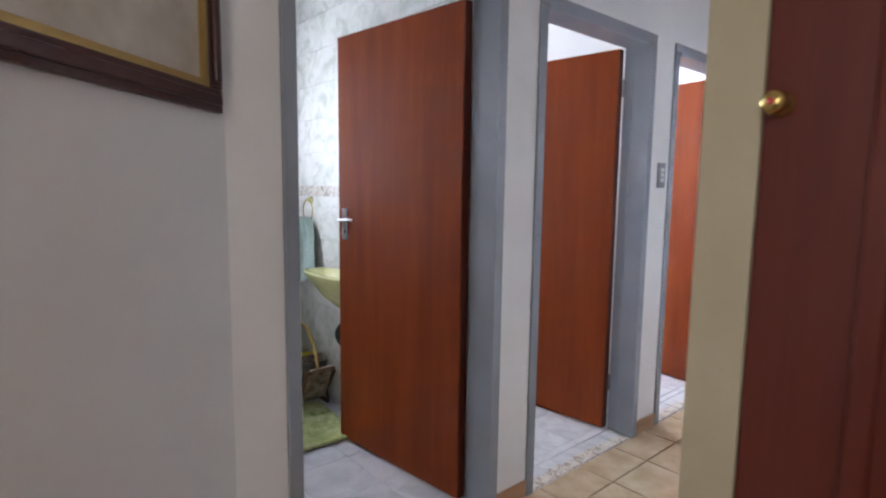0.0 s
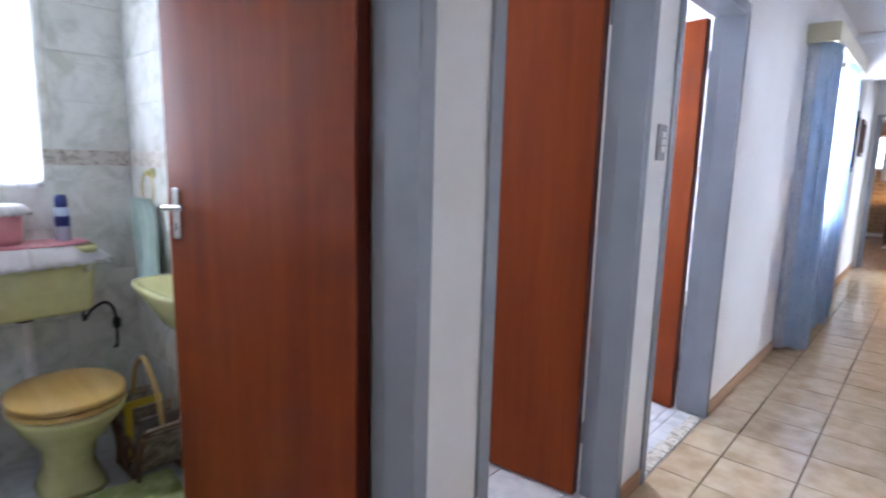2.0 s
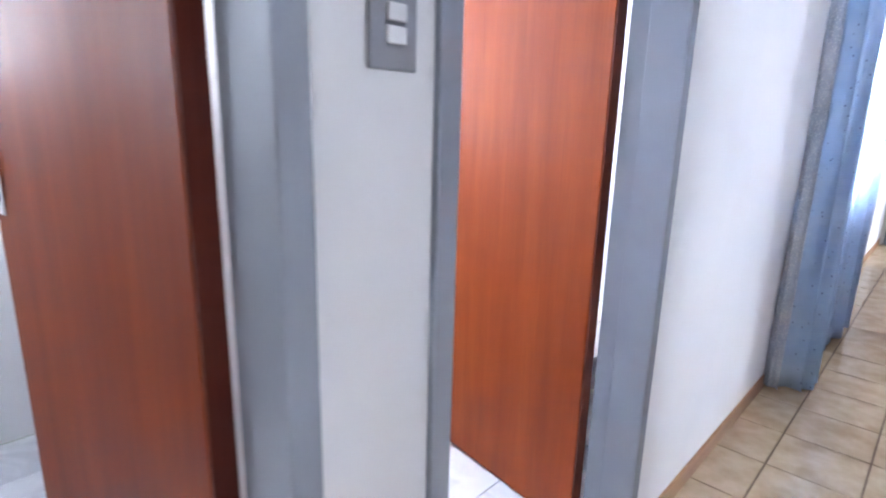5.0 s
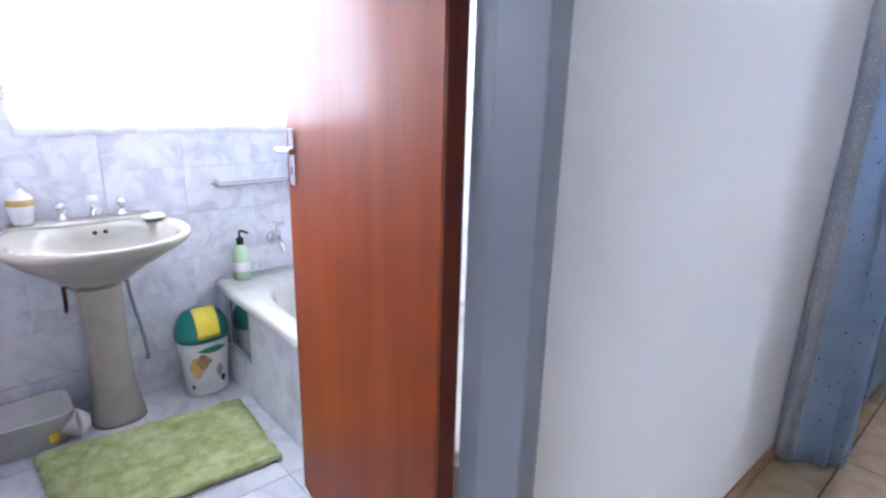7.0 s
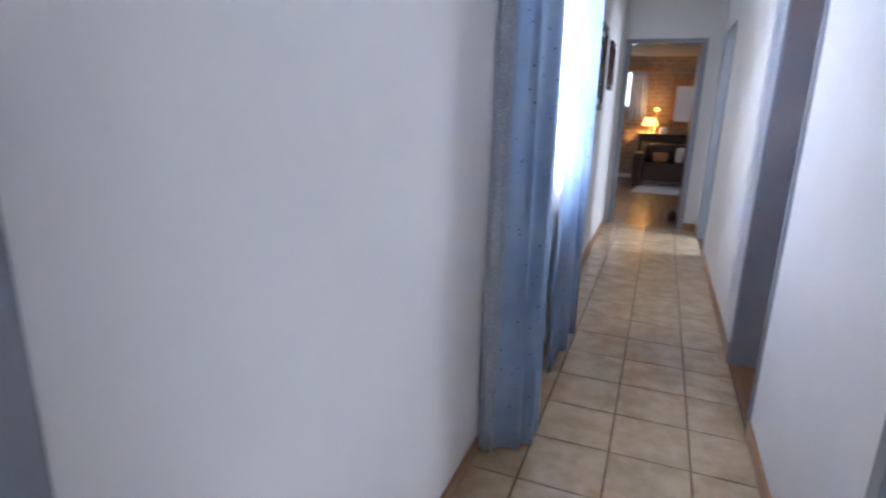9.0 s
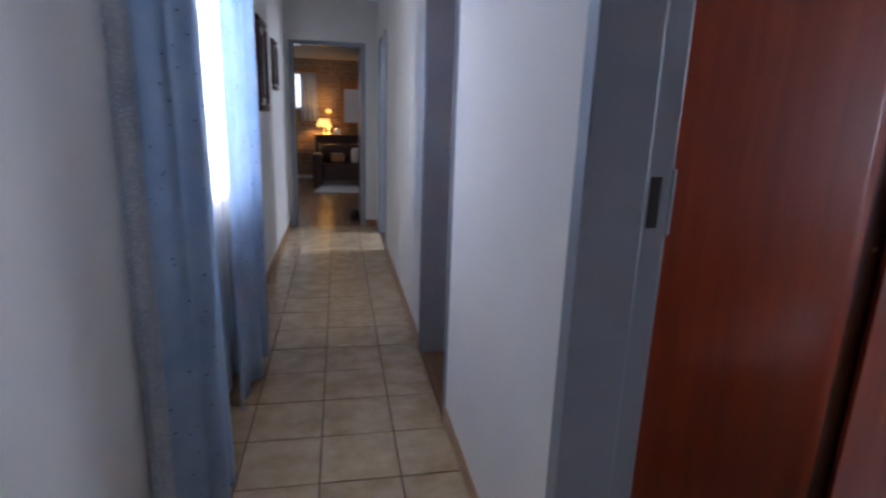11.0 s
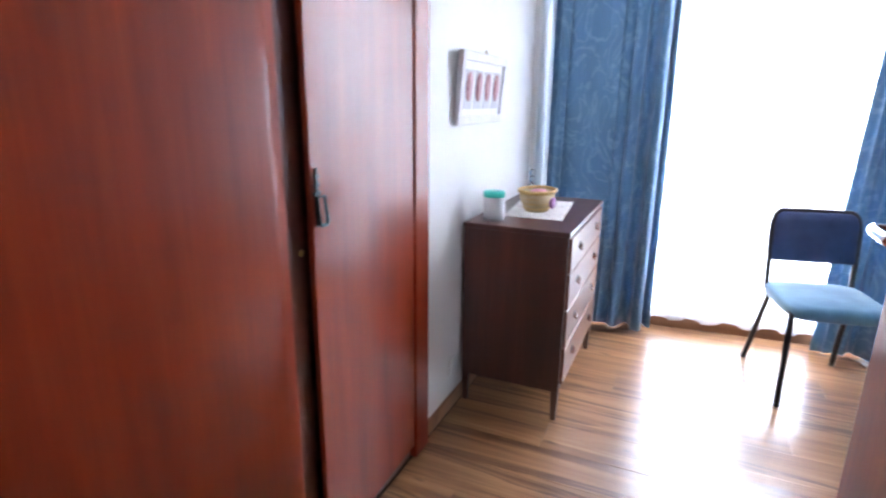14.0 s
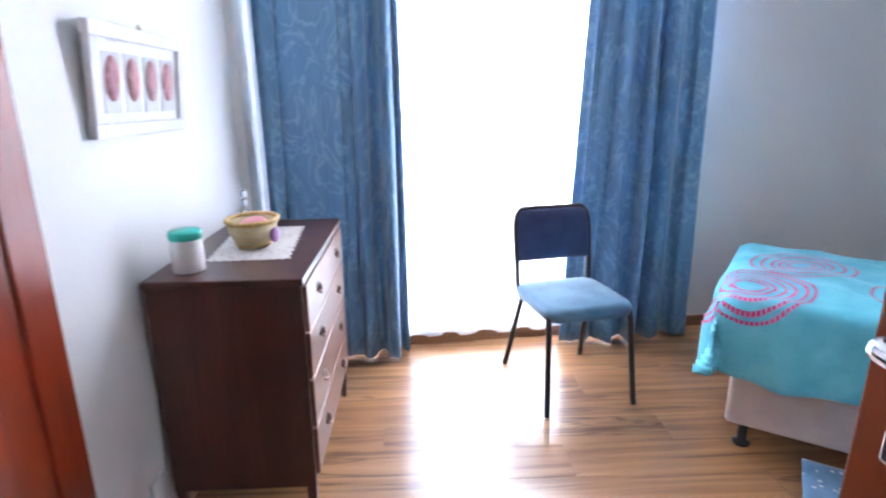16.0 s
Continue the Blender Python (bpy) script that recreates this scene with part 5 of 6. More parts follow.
part("tub", loft([(-1.86, 3.125, 0.085, 0.11, 0.002, 6), (-1.86, 3.125, 0.105, 0.13, 0.125, 6), (-1.86, 3.125, 0.112, 0.138, 0.13, 6), (-1.86, 3.125, 0.112, 0.138, 0.137, 6), (-1.86, 3.125, 0.100, 0.125, 0.135, 6), (-1.86, 3.125, 0.082, 0.107, 0.012, 6)], 40), WHITE, tubm)
part("sticker", rbox(-1.761, -1.758, 3.17, 3.205, 0.03, 0.065, 0.0008, 1, None), YELLOW, tubm, "small yellow sticker")
bag = solid("plastic_bag", surface(lambda u, v: (-1.80 + 0.09 * math.sin(3.14 * u) * math.cos(6.28 * v) * (1 + 0.25 * math.sin(9 * v + 5 * u)), 3.265 + 0.055 * math.sin(3.14 * u) * math.sin(6.28 * v) * (1 + 0.2 * math.sin(7 * v + 3)), 0.004 + 0.10 * (1 - u) * (1 + 0.2 * math.sin(8 * v))), 14, 26, 0.001), FRILL, "crumpled white plastic bag beside the tub", "bag", "")
bag.pop("kind", None)

rl = thing("towel_rail", "chrome towel rail on the bathroom side wall", "towel rail", (-1.2, 3.0, 1.25))
part("bar", tube([(-1.95, 2.985, 1.115), (-0.75, 2.985, 1.115)], 0.009, 10), CHROME, rl)
for xx in (-1.92, -0.78):
    part("post", tube([(xx, 2.897, 1.115), (xx, 2.985, 1.115)], 0.008, 8), CHROME, rl)
hanging_towel("towel", "white and pink bath towel hanging on the wall rail", -1.02, 2.99, 1.125, 0.52, 0.46, 0.44, GOWN, 2, 0.02, "x", 5)
hanging_towel("towel", "pale pink towel hanging on the wall rail", -1.36, 3.01, 1.125, 0.50, 0.26, 0.28, PINKTOWEL, 2, 0.02, "x", 6)
cornersh = thing("corner_shelf", "small white corner shelf with bottles", "shelf", (-1.93, 3.05, 1.19))
part("board", rbox(-1.973, -1.87, 2.9, 3.155, 1.185, 1.205, 0.006, 3), WHITE, cornersh)
pump_bottle("toiletry_bottle", "purple bottle with orange cap on the corner shelf", -1.925, 3.075, 1.2055, 0.024, 0.075, PINKPL, RED, False)
pump_bottle("toiletry_bottle", "pale bottle on the corner shelf", -1.925, 3.02, 1.2055, 0.022, 0.11, WHITE, WHITE, False)

# ---------------------------------------------------------------- bedroom
wd = thing("wardrobe", "built-in red-brown veneered wardrobe with black drop handle", "wardrobe", (2.0, 4.94, 0))
part("carcass", boxes((1.275, 2.765, 5.20, 5.22, 0, 2.40), (1.275, 1.295, 4.957, 5.20, 0, 2.40), (2.745, 2.765, 4.957, 5.20, 0, 2.40), (1.295, 2.745, 4.957, 5.20, 2.38, 2.40), (1.295, 2.745, 4.957, 5.20, 0, 0.06)), WARD_DARK, wd)
part("side_stile", rbox(1.268, 1.335, 4.925, 4.956, 0.0, 2.40, 0.004), WARD, wd)
part("side_stile", rbox(2.660, 2.768, 4.918, 4.956, 0.0, 2.40, 0.006), WARD, wd, "red-brown edge stile")
# dark strip that paints in the shadow gap between the two doors
part("middle_stile", rbox(1.996, 2.088, 4.940, 4.956, 0.0, 2.40, 0.003), WARD_DARK, wd, "middle stile coloured dark for the shadow gap")
part("plinth", rbox(1.336, 2.659, 4.945, 4.956, 0.0, 0.055, 0.002), WARD_DARK, wd)
bulge = part("door", surface(lambda u, v: (1.338 + 0.656 * u, 4.930 - 0.006 * math.sin(math.pi * u), 0.058 + 2.335 * v), 16, 2, 0.018), WARD, wd, "slightly bowed veneered door")
rd = part("door", rbox(2.086, 2.657, 4.925, 4.943, 0.058, 2.393, 0.003), WARD, wd, "veneered door standing slightly ajar", Matrix.Translation((2.657, 4.943, 0)) @ pose(0, 0, 0, 0, 0, 1.6) @ Matrix.Translation((-2.657, -4.943, 0)))
hx0, hy0 = 2.106, 4.905
part("back_plate", boxes((hx0 - 0.006, hx0 + 0.006, hy0, hy0 + 0.005, 1.05, 1.185), (hx0 - 0.013, hx0 + 0.013, hy0 - 0.001, hy0 + 0.004, 1.128, 1.140), (hx0 - 0.010, hx0 + 0.010, hy0 - 0.001, hy0 + 0.004, 1.150, 1.161), (hx0 - 0.010, hx0 + 0.010, hy0 - 0.001, hy0 + 0.004, 1.172, 1.182), (hx0 - 0.005, hx0 + 0.005, hy0 - 0.001, hy0 + 0.004, 1.182, 1.198), r=0.002), BLACK, rd, "ornate black iron plate")
part("drop_handle", tube([(hx0 - 0.015, hy0 - 0.010, 1.128), (hx0 - 0.016, hy0 - 0.016, 1.064), (hx0 - 0.011, hy0 - 0.017, 1.057), (hx0 + 0.011, hy0 - 0.017, 1.057), (hx0 + 0.016, hy0 - 0.016, 1.064), (hx0 + 0.015, hy0 - 0.010, 1.128)], 0.0048, 8, True), BLACK, rd, "black rectangular drop handle")
part("key_plate", lathe([(0, 0), (0.009, 0), (0.008, 0.003), (0.004, 0.006), (0, 0.007)], 14, m=Matrix.Translation((2.074, 4.940, 0.985)) @ pose(0, 0, 0, 90)), GOLD, wd, "small pale key plate")

solid("corner_pilaster", rbox(4.19, 4.405, 4.915, 4.9495, 0.0, H - 0.002, 0.003), WALL, "narrow white pilaster in the bedroom corner", "pilaster")

ch = thing("chest_of_drawers", "dark mahogany chest of drawers on short legs", "chest of drawers", (3.55, 4.7, 0))
cx0, cx1, cy0, cy1, cz = 3.142, 3.962, 4.480, 4.934, 0.856
part("top", rbox(cx0 - 0.008, cx1 + 0.008, cy0 - 0.008, cy1, cz - 0.022, cz, 0.004, 3), CHEST, ch, "glossy dark mahogany top")
part("side_panel", rbox(cx0, cx0 + 0.02, cy0, cy1 - 0.002, 0.14, cz - 0.0225, 0.003), CHEST, ch)
part("side_panel", rbox(cx1 - 0.02, cx1, cy0, cy1 - 0.002, 0.14, cz - 0.0225, 0.003), CHEST, ch)
part("back_panel", rbox(cx0 + 0.02, cx1 - 0.02, cy1 - 0.012, cy1 - 0.002, 0.15, cz - 0.0225, 0), CHEST, ch)
part("bottom_rail", rbox(cx0 + 0.02, cx1 - 0.02, cy0 + 0.004, cy1 - 0.012, 0.14, 0.165, 0.002), CHEST, ch)
for sx in (cx0, cx1 - 0.032):
    for sy in (cy0, cy1 - 0.036):
        bm = bmesh.new()
        vs = box(bm, sx, sx + 0.032, sy, sy + 0.032, 0.0, 0.14)
        for v in vs:
            if v.co.z < 0.05:
                v.co.x = sx + 0.016 + (v.co.x - sx - 0.016) * 0.7
                v.co.y = sy + 0.016 + (v.co.y - sy - 0.016) * 0.7
        part("leg", soft(bm, 0.003), CHEST, ch)
zs = [0.170, 0.345, 0.515, 0.675, 0.828]
for z0, z1 in zip(zs, zs[1:]):
    dr = part("drawer", rbox(cx0 + 0.022, cx1 - 0.022, cy0 - 0.012, cy0 + 0.38, z0 + 0.003, z1 - 0.003, 0.005, 3), DRAWER, ch, "lighter mahogany drawer")
    for hx in (cx0 + 0.20, cx1 - 0.20):
        m = Matrix.Translation((hx, cy0 - 0.012, (z0 + z1) / 2 + 0.012)) @ pose(0, 0, 0, 90)
        part("pull_recess", lathe([(0, 0), (0.026, 0), (0.026, 0.001), (0, 0.0012)], 20, squash=(1, 0.62), m=m), BLACK, dr, "dark scooped pull")
        part("pull_lip", tube(arc([(hx - 0.026, cy0 - 0.014, (z0 + z1) / 2 + 0.01), (hx, cy0 - 0.022, (z0 + z1) / 2 - 0.008), (hx + 0.026, cy0 - 0.014, (z0 + z1) / 2 + 0.01)], 6), 0.006, 8), DRAWER, dr, "rounded wooden pull lip")

jar = thing("plastic_jar", "white plastic jar with turquoise screw lid", "jar", (3.245, 4.835, cz))
part("jar", lathe([(0, 0), (0.043, 0), (0.046, 0.005), (0.046, 0.095), (0.042, 0.103), (0, 0.104)], 26, (3.245, 4.835, cz)), WHITE, jar)
part("lid", lathe([(0, 0.101), (0.047, 0.101), (0.048, 0.104), (0.048, 0.122), (0.045, 0.126), (0, 0.127)], 26, (3.245, 4.835, cz)), MINT, jar, "turquoise screw lid")
part("label_print", lathe([(0.0463, 0.025), (0.0466, 0.026), (0.0466, 0.08), (0.0463, 0.081)], 26, (3.245, 4.835, cz)), MOUNT, jar, "pale paper label")


def doily_fn(u, v):
    c = [Vector((3.33, 4.82, 0)), Vector((3.345, 4.555, 0)), Vector((3.825, 4.60, 0)), Vector((3.81, 4.865, 0))]
    p = c[0].lerp(c[3], u).lerp(c[1].lerp(c[2], u), v)
    e = min(u, 1 - u, v, 1 - v)
    wob = 0.007 * (e < 0.02) * math.sin(60 * (u + v))
    return (p.x + wob, p.y + wob, cz + 0.0022 + 0.0014 * math.sin(9 * u) * math.sin(7 * v))


dl = solid("table_runner", surface(doily_fn, 40, 24, 0.0012), cloth("runner_lace", (0.60, 0.55, 0.53), (0.76, 0.72, 0.70), 0.1, 300.0, 0, (40.0, 0.22, (0.42, 0.34, 0.34))), "off-white crocheted runner on the chest", "table runner", "")
dl.pop("kind", None)
bk = thing("basket", "round woven trinket basket with mauve flower", "basket", (3.50, 4.71, cz))
BKX, BKY = 3.52, 4.715
part("body", loft([(BKX, BKY, 0.065, 0.052, cz + 0.004, 2.2), (BKX, BKY, 0.092, 0.075, cz + 0.055, 2.2), (BKX, BKY, 0.105, 0.086, cz + 0.098, 2.2), (BKX, BKY, 0.098, 0.079, cz + 0.098, 2.2), (BKX, BKY, 0.085, 0.068, cz + 0.05, 2.2), (BKX, BKY, 0.06, 0.046, cz + 0.012, 2.2)]), cloth("woven_straw", (0.36, 0.27, 0.14), (0.62, 0.52, 0.34), 0, 160.0), bk)
for k in range(4):
    z = cz + 0.02 + k * 0.024
    r = 0.074 + 0.0094 * k + 0.002
    part("weave_band", tube([(BKX + r * math.cos(a), BKY + r * 0.82 * math.sin(a), z + 0.002 * math.sin(16 * a)) for a in (2 * math.pi * i / 40 for i in range(40))], 0.003, 6, True), CANE, bk)
part("rim", tube([(BKX + 0.104 * math.cos(a), BKY + 0.085 * math.sin(a), cz + 0.10) for a in (2 * math.pi * i / 40 for i in range(40))], 0.0075, 8, True), CANE, bk, "plaited rim")
part("flower", lathe([(0, 0), (0.024, 0.004), (0.028, 0.012), (0.012, 0.02), (0, 0.018)], 10, m=Matrix.Translation((BKX - 0.03, BKY - 0.073, cz + 0.05)) @ pose(0, 0, 0, 90, 0, -15)), plain("mauve_flower", (0.42, 0.20, 0.46), 0.6), bk, "mauve flower")
part("trinkets", loft([(BKX, BKY, 0.06, 0.045, cz + 0.06, 2), (BKX + 0.01, BKY, 0.07, 0.05, cz + 0.082, 2), (BKX + 0.02, BKY, 0.04, 0.03, cz + 0.098, 2)]), PINK, bk, "reddish trinkets")
gb = thing("glass_bottle", "small clear glass scent bottle with stopper", "bottle", (3.70, 4.80, cz))
part("body", lathe([(0, 0), (0.028, 0), (0.034, 0.01), (0.036, 0.05), (0.022, 0.085), (0.011, 0.10), (0.011, 0.125), (0.015, 0.13), (0, 0.131)], 20, (3.72, 4.80, cz + 0.004)), GLASS, gb)
part("stopper", lathe([(0, 0.131), (0.008, 0.132), (0.016, 0.15), (0.010, 0.168), (0, 0.172)], 14, (3.72, 4.80, cz + 0.004)), GLASS, gb)

pic = thing("framed_picture", "white frame with four small pink oval prints", "picture", (3.34, 4.95, 1.26))
lean = Matrix.Translation((3.315, 4.9495, 1.265)) @ pose(0, 0, 0, 4.5, 0, 0) @ pose(0, 0, 0, 0, 0.0, 0)
px0, px1, pz = 0.275, 0.262, 0.285
for nm, d in (("frame_rail", (-px0, px1, 0, 0.036)), ("frame_rail", (-px0, px1, pz - 0.036, pz)), ("frame_stile", (-px0, -px0 + 0.036, 0.036, pz - 0.036)), ("frame_stile", (px1 - 0.036, px1, 0.036, pz - 0.036))):
    part(nm, rbox(d[0], d[1], -0.024, -0.002, d[2], d[3], 0.003), FRAMEWHITE, pic, "", lean)
part("mount", rbox(-px0 + 0.036, px1 - 0.036, -0.012, -0.004, 0.036, pz - 0.036, 0), MOUNT, pic, "white mount", lean)
for k in range(4):
    c = -0.170 + k * 0.109
    part("print", rbox(c - 0.042, c + 0.042, -0.0145, -0.0115, 0.062, 0.217, 0), PRINTGREY, pic, "grey print background", lean)
    part("print_oval", lathe([(0, 0), (0.04, 0), (0.04, 0.0015), (0, 0.002)], 24, squash=(0.9, 1.45), m=lean @ Matrix.Translation((c, -0.0145, 0.15)) @ pose(0, 0, 0, 90)), PETAL, pic, "blurred pink oval")
part("hanger", tube([(-0.01, -0.01, pz), (0, -0.01, pz + 0.016), (0.01, -0.01, pz)], 0.002, 6), BRASS, pic, "tiny brass hanger", lean)
sk = thing("wall_socket", "small white wall socket by the chest", "socket", (3.06, 4.95, 0.2))
part("plate", rbox(3.035, 3.105, 4.940, 4.9495, 0.17, 0.25, 0.003), WHITE, sk)

# chair: local x across, local y towards the back
CH = Matrix(((0.192, 0.981, 0, 4.013), (-0.981, 0.192, 0, 3.416), (0, 0, 1, 0), (0, 0, 0, 1)))
chair = thing("chair", "dark tubular steel chair with blue padded seat", "chair", (4.013, 3.416, 0))
for s in (-1, 1):
    part("front_leg", tube(arc([(s * 0.215, -0.262, 0.0), (s * 0.205, -0.225, 0.25), (s * 0.200, -0.205, 0.40), (s * 0.195, -0.165, 0.437), (s * 0.190, 0.05, 0.425), (s * 0.19, 0.16, 0.42)], 6), 0.0138, 12), TUBE, chair, "", CH)
    part("rear_leg", tube(arc([(s * 0.218, 0.262, 0.0), (s * 0.20, 0.20, 0.22), (s * 0.190, 0.13, 0.42)], 6), 0.0138, 12), TUBE, chair, "", CH)
    part("foot", lathe([(0, 0), (0.014, 0), (0.013, 0.02), (0, 0.021)], 12, (s * 0.215, -0.262, 0.0), m=CH), BLACK, chair, "rubber foot")
    part("foot", lathe([(0, 0), (0.014, 0), (0.013, 0.02), (0, 0.021)], 12, (s * 0.218, 0.262, 0.0), m=CH), BLACK, chair, "rubber foot")
part("back_frame", tube(arc([(-0.190, 0.10, 0.425), (-0.192, 0.175, 0.45), (-0.195, 0.20, 0.60), (-0.195, 0.232, 0.77), (-0.17, 0.245, 0.826), (-0.12, 0.247, 0.836), (0.12, 0.247, 0.836), (0.17, 0.245, 0.826), (0.195, 0.232, 0.77), (0.195, 0.20, 0.60), (0.192, 0.175, 0.45), (0.190, 0.10, 0.425)], 5), 0.0138, 12), TUBE, chair, "", CH)
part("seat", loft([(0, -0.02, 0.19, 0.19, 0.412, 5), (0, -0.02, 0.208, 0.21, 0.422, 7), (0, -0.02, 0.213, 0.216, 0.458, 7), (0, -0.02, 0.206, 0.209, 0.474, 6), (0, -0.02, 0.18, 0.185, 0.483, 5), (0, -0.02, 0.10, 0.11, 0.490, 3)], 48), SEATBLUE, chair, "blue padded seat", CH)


def back_pad(u, v):
    e = (1 - abs(2 * u - 1) ** 6) * (1 - abs(2 * v - 1) ** 6)
    z = 0.585 + 0.25 * v
    drop = max(0.0, v - 0.76) / 0.24
    half = 0.196 - 0.050 * (1 - math.sqrt(max(0.0, 1 - drop * drop)))
    return ((2 * u - 1) * half, 0.19 + 0.19 * (z - 0.60) - 0.018 * e, z)


# darker than the seat because its backlit side is painted in
part("backrest", surface(back_pad, 22, 20, 0.024), SEATBLUE_SHADED, chair, "padded backrest, its blue darkened as seen against the window", CH)

# bed: local x across its foot, local y along it
BD = Matrix(((0.82, -0.572, 0, 3.46), (-0.572, -0.82, 0, 2.97), (0, 0, 1, 0), (0, 0, 0, 1)))
bed = thing("bed", "single bed with turquoise duvet and cream base", "bed", (3.46, 2.97, 0))
part("base", rbox(0.02, 0.92, 0.03, 1.88, 0.115, 0.34, 0.02, 3), BEDBASE, bed, "cream upholstered base", BD)
part("mattress", rbox(0.02, 0.92, 0.03, 1.88, 0.342, 0.54, 0.04, 4), BEDBASE, bed, "", BD)
for lx in (0.10, 0.84):
    for ly in (0.10, 1.80):
        part("leg", lathe([(0, 0), (0.034, 0), (0.034, 0.012), (0.018, 0.018), (0.018, 0.118), (0, 0.118)], 14, (lx, ly, 0.0), m=BD), TUBE, bed, "dark castor leg")


def duvet_at(a, b):
    """a across, b along; over the edges the cloth falls."""
    W, L = 0.95, 1.86
    ox = max(0.0, -a) + max(0.0, a - W)
    oy = max(0.0, -b)
    x = min(max(a, -0.02), W + 0.02)
    y = max(b, -0.03)
    over = max(ox, oy)
    puff = 0.03 * math.sin(3.1 * a + 0.6) * math.sin(2.3 * b + 0.4) + 0.016 * noise.noise(Vector((a * 5, b * 5, 1.0))) + 0.010 * noise.noise(Vector((a * 9 + b * 4, b * 5 - a * 6, 4.0)))
    along = b if ox > oy else a
    wave = (0.024 * math.sin(13 * along + 1.5 * math.sin(4 * a)) + 0.012 * math.sin(31 * along + 2.0 * math.sin(6 * along))) * min(1, over / 0.15)
    z = 0.64 + puff
    if over > 0:
        k = min(1.0, over / 0.05)
        z = z - 0.035 * k - max(0.0, over - 0.03) * 0.95
        out = 0.035 * math.sin(min(1.0, over / 0.10) * math.pi / 2) + wave
        if ox >= oy:
            x += -out if a < 0 else out
        if oy >= ox:
            y -= out
    return Vector((x, y, z))


def duvet_fn(u, v):
    a = -0.30 + 1.55 * u
    b = -0.30 + 2.12 * v
    return duvet_at(a, b)


part("duvet", surface(duvet_fn, 62, 78, 0.012), DUVET, bed, "turquoise duvet hanging over the sides", BD)


def ring_dots(ca, cb, r):
    """One printed ring of short dashes lying on the duvet."""
    bm = bmesh.new()
    n = int(2 * math.pi * r / 0.016)
    for k in range(n):
        quad = []
        for tt, rr in ((k + 0.12, r - 0.006), (k + 0.88, r - 0.006), (k + 0.88, r + 0.006), (k + 0.12, r + 0.006)):
            ang = 2 * math.pi * tt / n
            pa, pb, e = ca + rr * math.cos(ang), cb + rr * math.sin(ang), 0.004
            p = duvet_at(pa, pb)
            nrm = (duvet_at(pa + e, pb) - p).cross(duvet_at(pa, pb + e) - p).normalized()
            quad.append(bm.verts.new(p + nrm * 0.005))
        bm.faces.new(quad)
    return bm


for ca, cb, radii in ((0.14, 0.05, (0.06, 0.085, 0.12, 0.15, 0.185, 0.21)), (0.52, 0.22, (0.05, 0.08, 0.11, 0.15, 0.19)), (0.22, 0.62, (0.07, 0.11, 0.15, 0.19))):
    for r in radii:
        part("printed_ring", ring_dots(ca, cb, r), DUVETPINK, bed, "pink dotted ring print", BD)
part("pillow", loft([(0.47, 1.65, 0.25, 0.14, 0.61, 3), (0.47, 1.65, 0.31, 0.19, 0.66, 3), (0.47, 1.65, 0.31, 0.19, 0.70, 3), (0.47, 1.65, 0.22, 0.12, 0.75, 2.6)]), DUVET, bed, "turquoise pillow", BD)
rug = solid("bedside_rug", surface(lambda u, v: BD @ Vector((0.09 - 0.50 * u, 0.31 + 0.80 * v, 0.012 + 0.004 * math.sin(30 * v) * math.sin(20 * u))), 24, 34, 0.009), RUGBLUE, "blue and white tufted rug beside the bed", "rug", "")
rug.pop("kind", None)

# ---------------------------------------------------------------- lounge seen through the end doorway
dk = thing("side_table", "dark wooden table in the lounge", "table", (0.6, 14.85, 0))
part("tabletop", rbox(0.10, 1.35, 14.62, 15.10, 0.87, 0.905, 0.006), DARKWOOD, dk)
for xx in (0.13, 1.27):
    for yy in (14.65, 15.03):
        part("leg", rbox(xx, xx + 0.05, yy, yy + 0.05, 0.0, 0.87, 0.004), DARKWOOD, dk)
part("apron", rbox(0.18, 1.27, 14.66, 14.68, 0.76, 0.87, 0.004), DARKWOOD, dk)
part("lower_shelf", rbox(0.13, 1.32, 14.66, 15.06, 0.30, 0.33, 0.004), DARKWOOD, dk)
for lx, ly, lz, s0, r, h in ((0.29, 14.88, 0.906, 1.05, 0.150, 0.15), (0.385, 15.02, 0.906, 1.33, 0.055, 0.06)):
    lp = thing("table_lamp", "lit table lamp with a warm cloth shade" if r > 0.1 else "small lit lamp on a tall thin stem", "lamp", (lx, ly, lz))
    top = s0 + 0.03 - lz
    part("stem", lathe([(0, 0), (0.05, 0), (0.05, 0.01), (0.016, 0.025), (0.020, top * 0.45), (0.010, top * 0.7), (0.010, top), (0, top + 0.001)], 18, (lx, ly, lz)), BRASS, lp)
    part("shade", lathe([(r, 0), (r * 0.62, h), (r * 0.61, h), (r * 0.985, 0)], 26, (lx, ly, s0)), SHADE, lp, "glowing warm shade")
    bulb = new("lamp_light", bpy.data.lights.new("lamp_light", "POINT"))
    bulb.data.energy, bulb.data.color, bulb.data.shadow_soft_size = (20 if r > 0.1 else 4), (1, 0.60, 0.24), 0.03
    bulb.location = (lx, ly, s0 + h * 0.4)
ac = thing("armchair", "dark leather armchair with pale and rust cushions", "armchair", (0.57, 13.9, 0))
part("seat", rbox(0.27, 0.97, 13.75, 14.30, 0.12, 0.42, 0.05, 4), LEATHER, ac)
part("backrest", rbox(0.27, 0.97, 14.18, 14.36, 0.42, 0.74, 0.06, 4), LEATHER, ac)
part("armrest", rbox(0.10, 0.28, 13.70, 14.30, 0.05, 0.60, 0.06, 4), LEATHER, ac)
part("armrest", rbox(0.96, 1.14, 13.70, 14.30, 0.05, 0.60, 0.06, 4), LEATHER, ac)
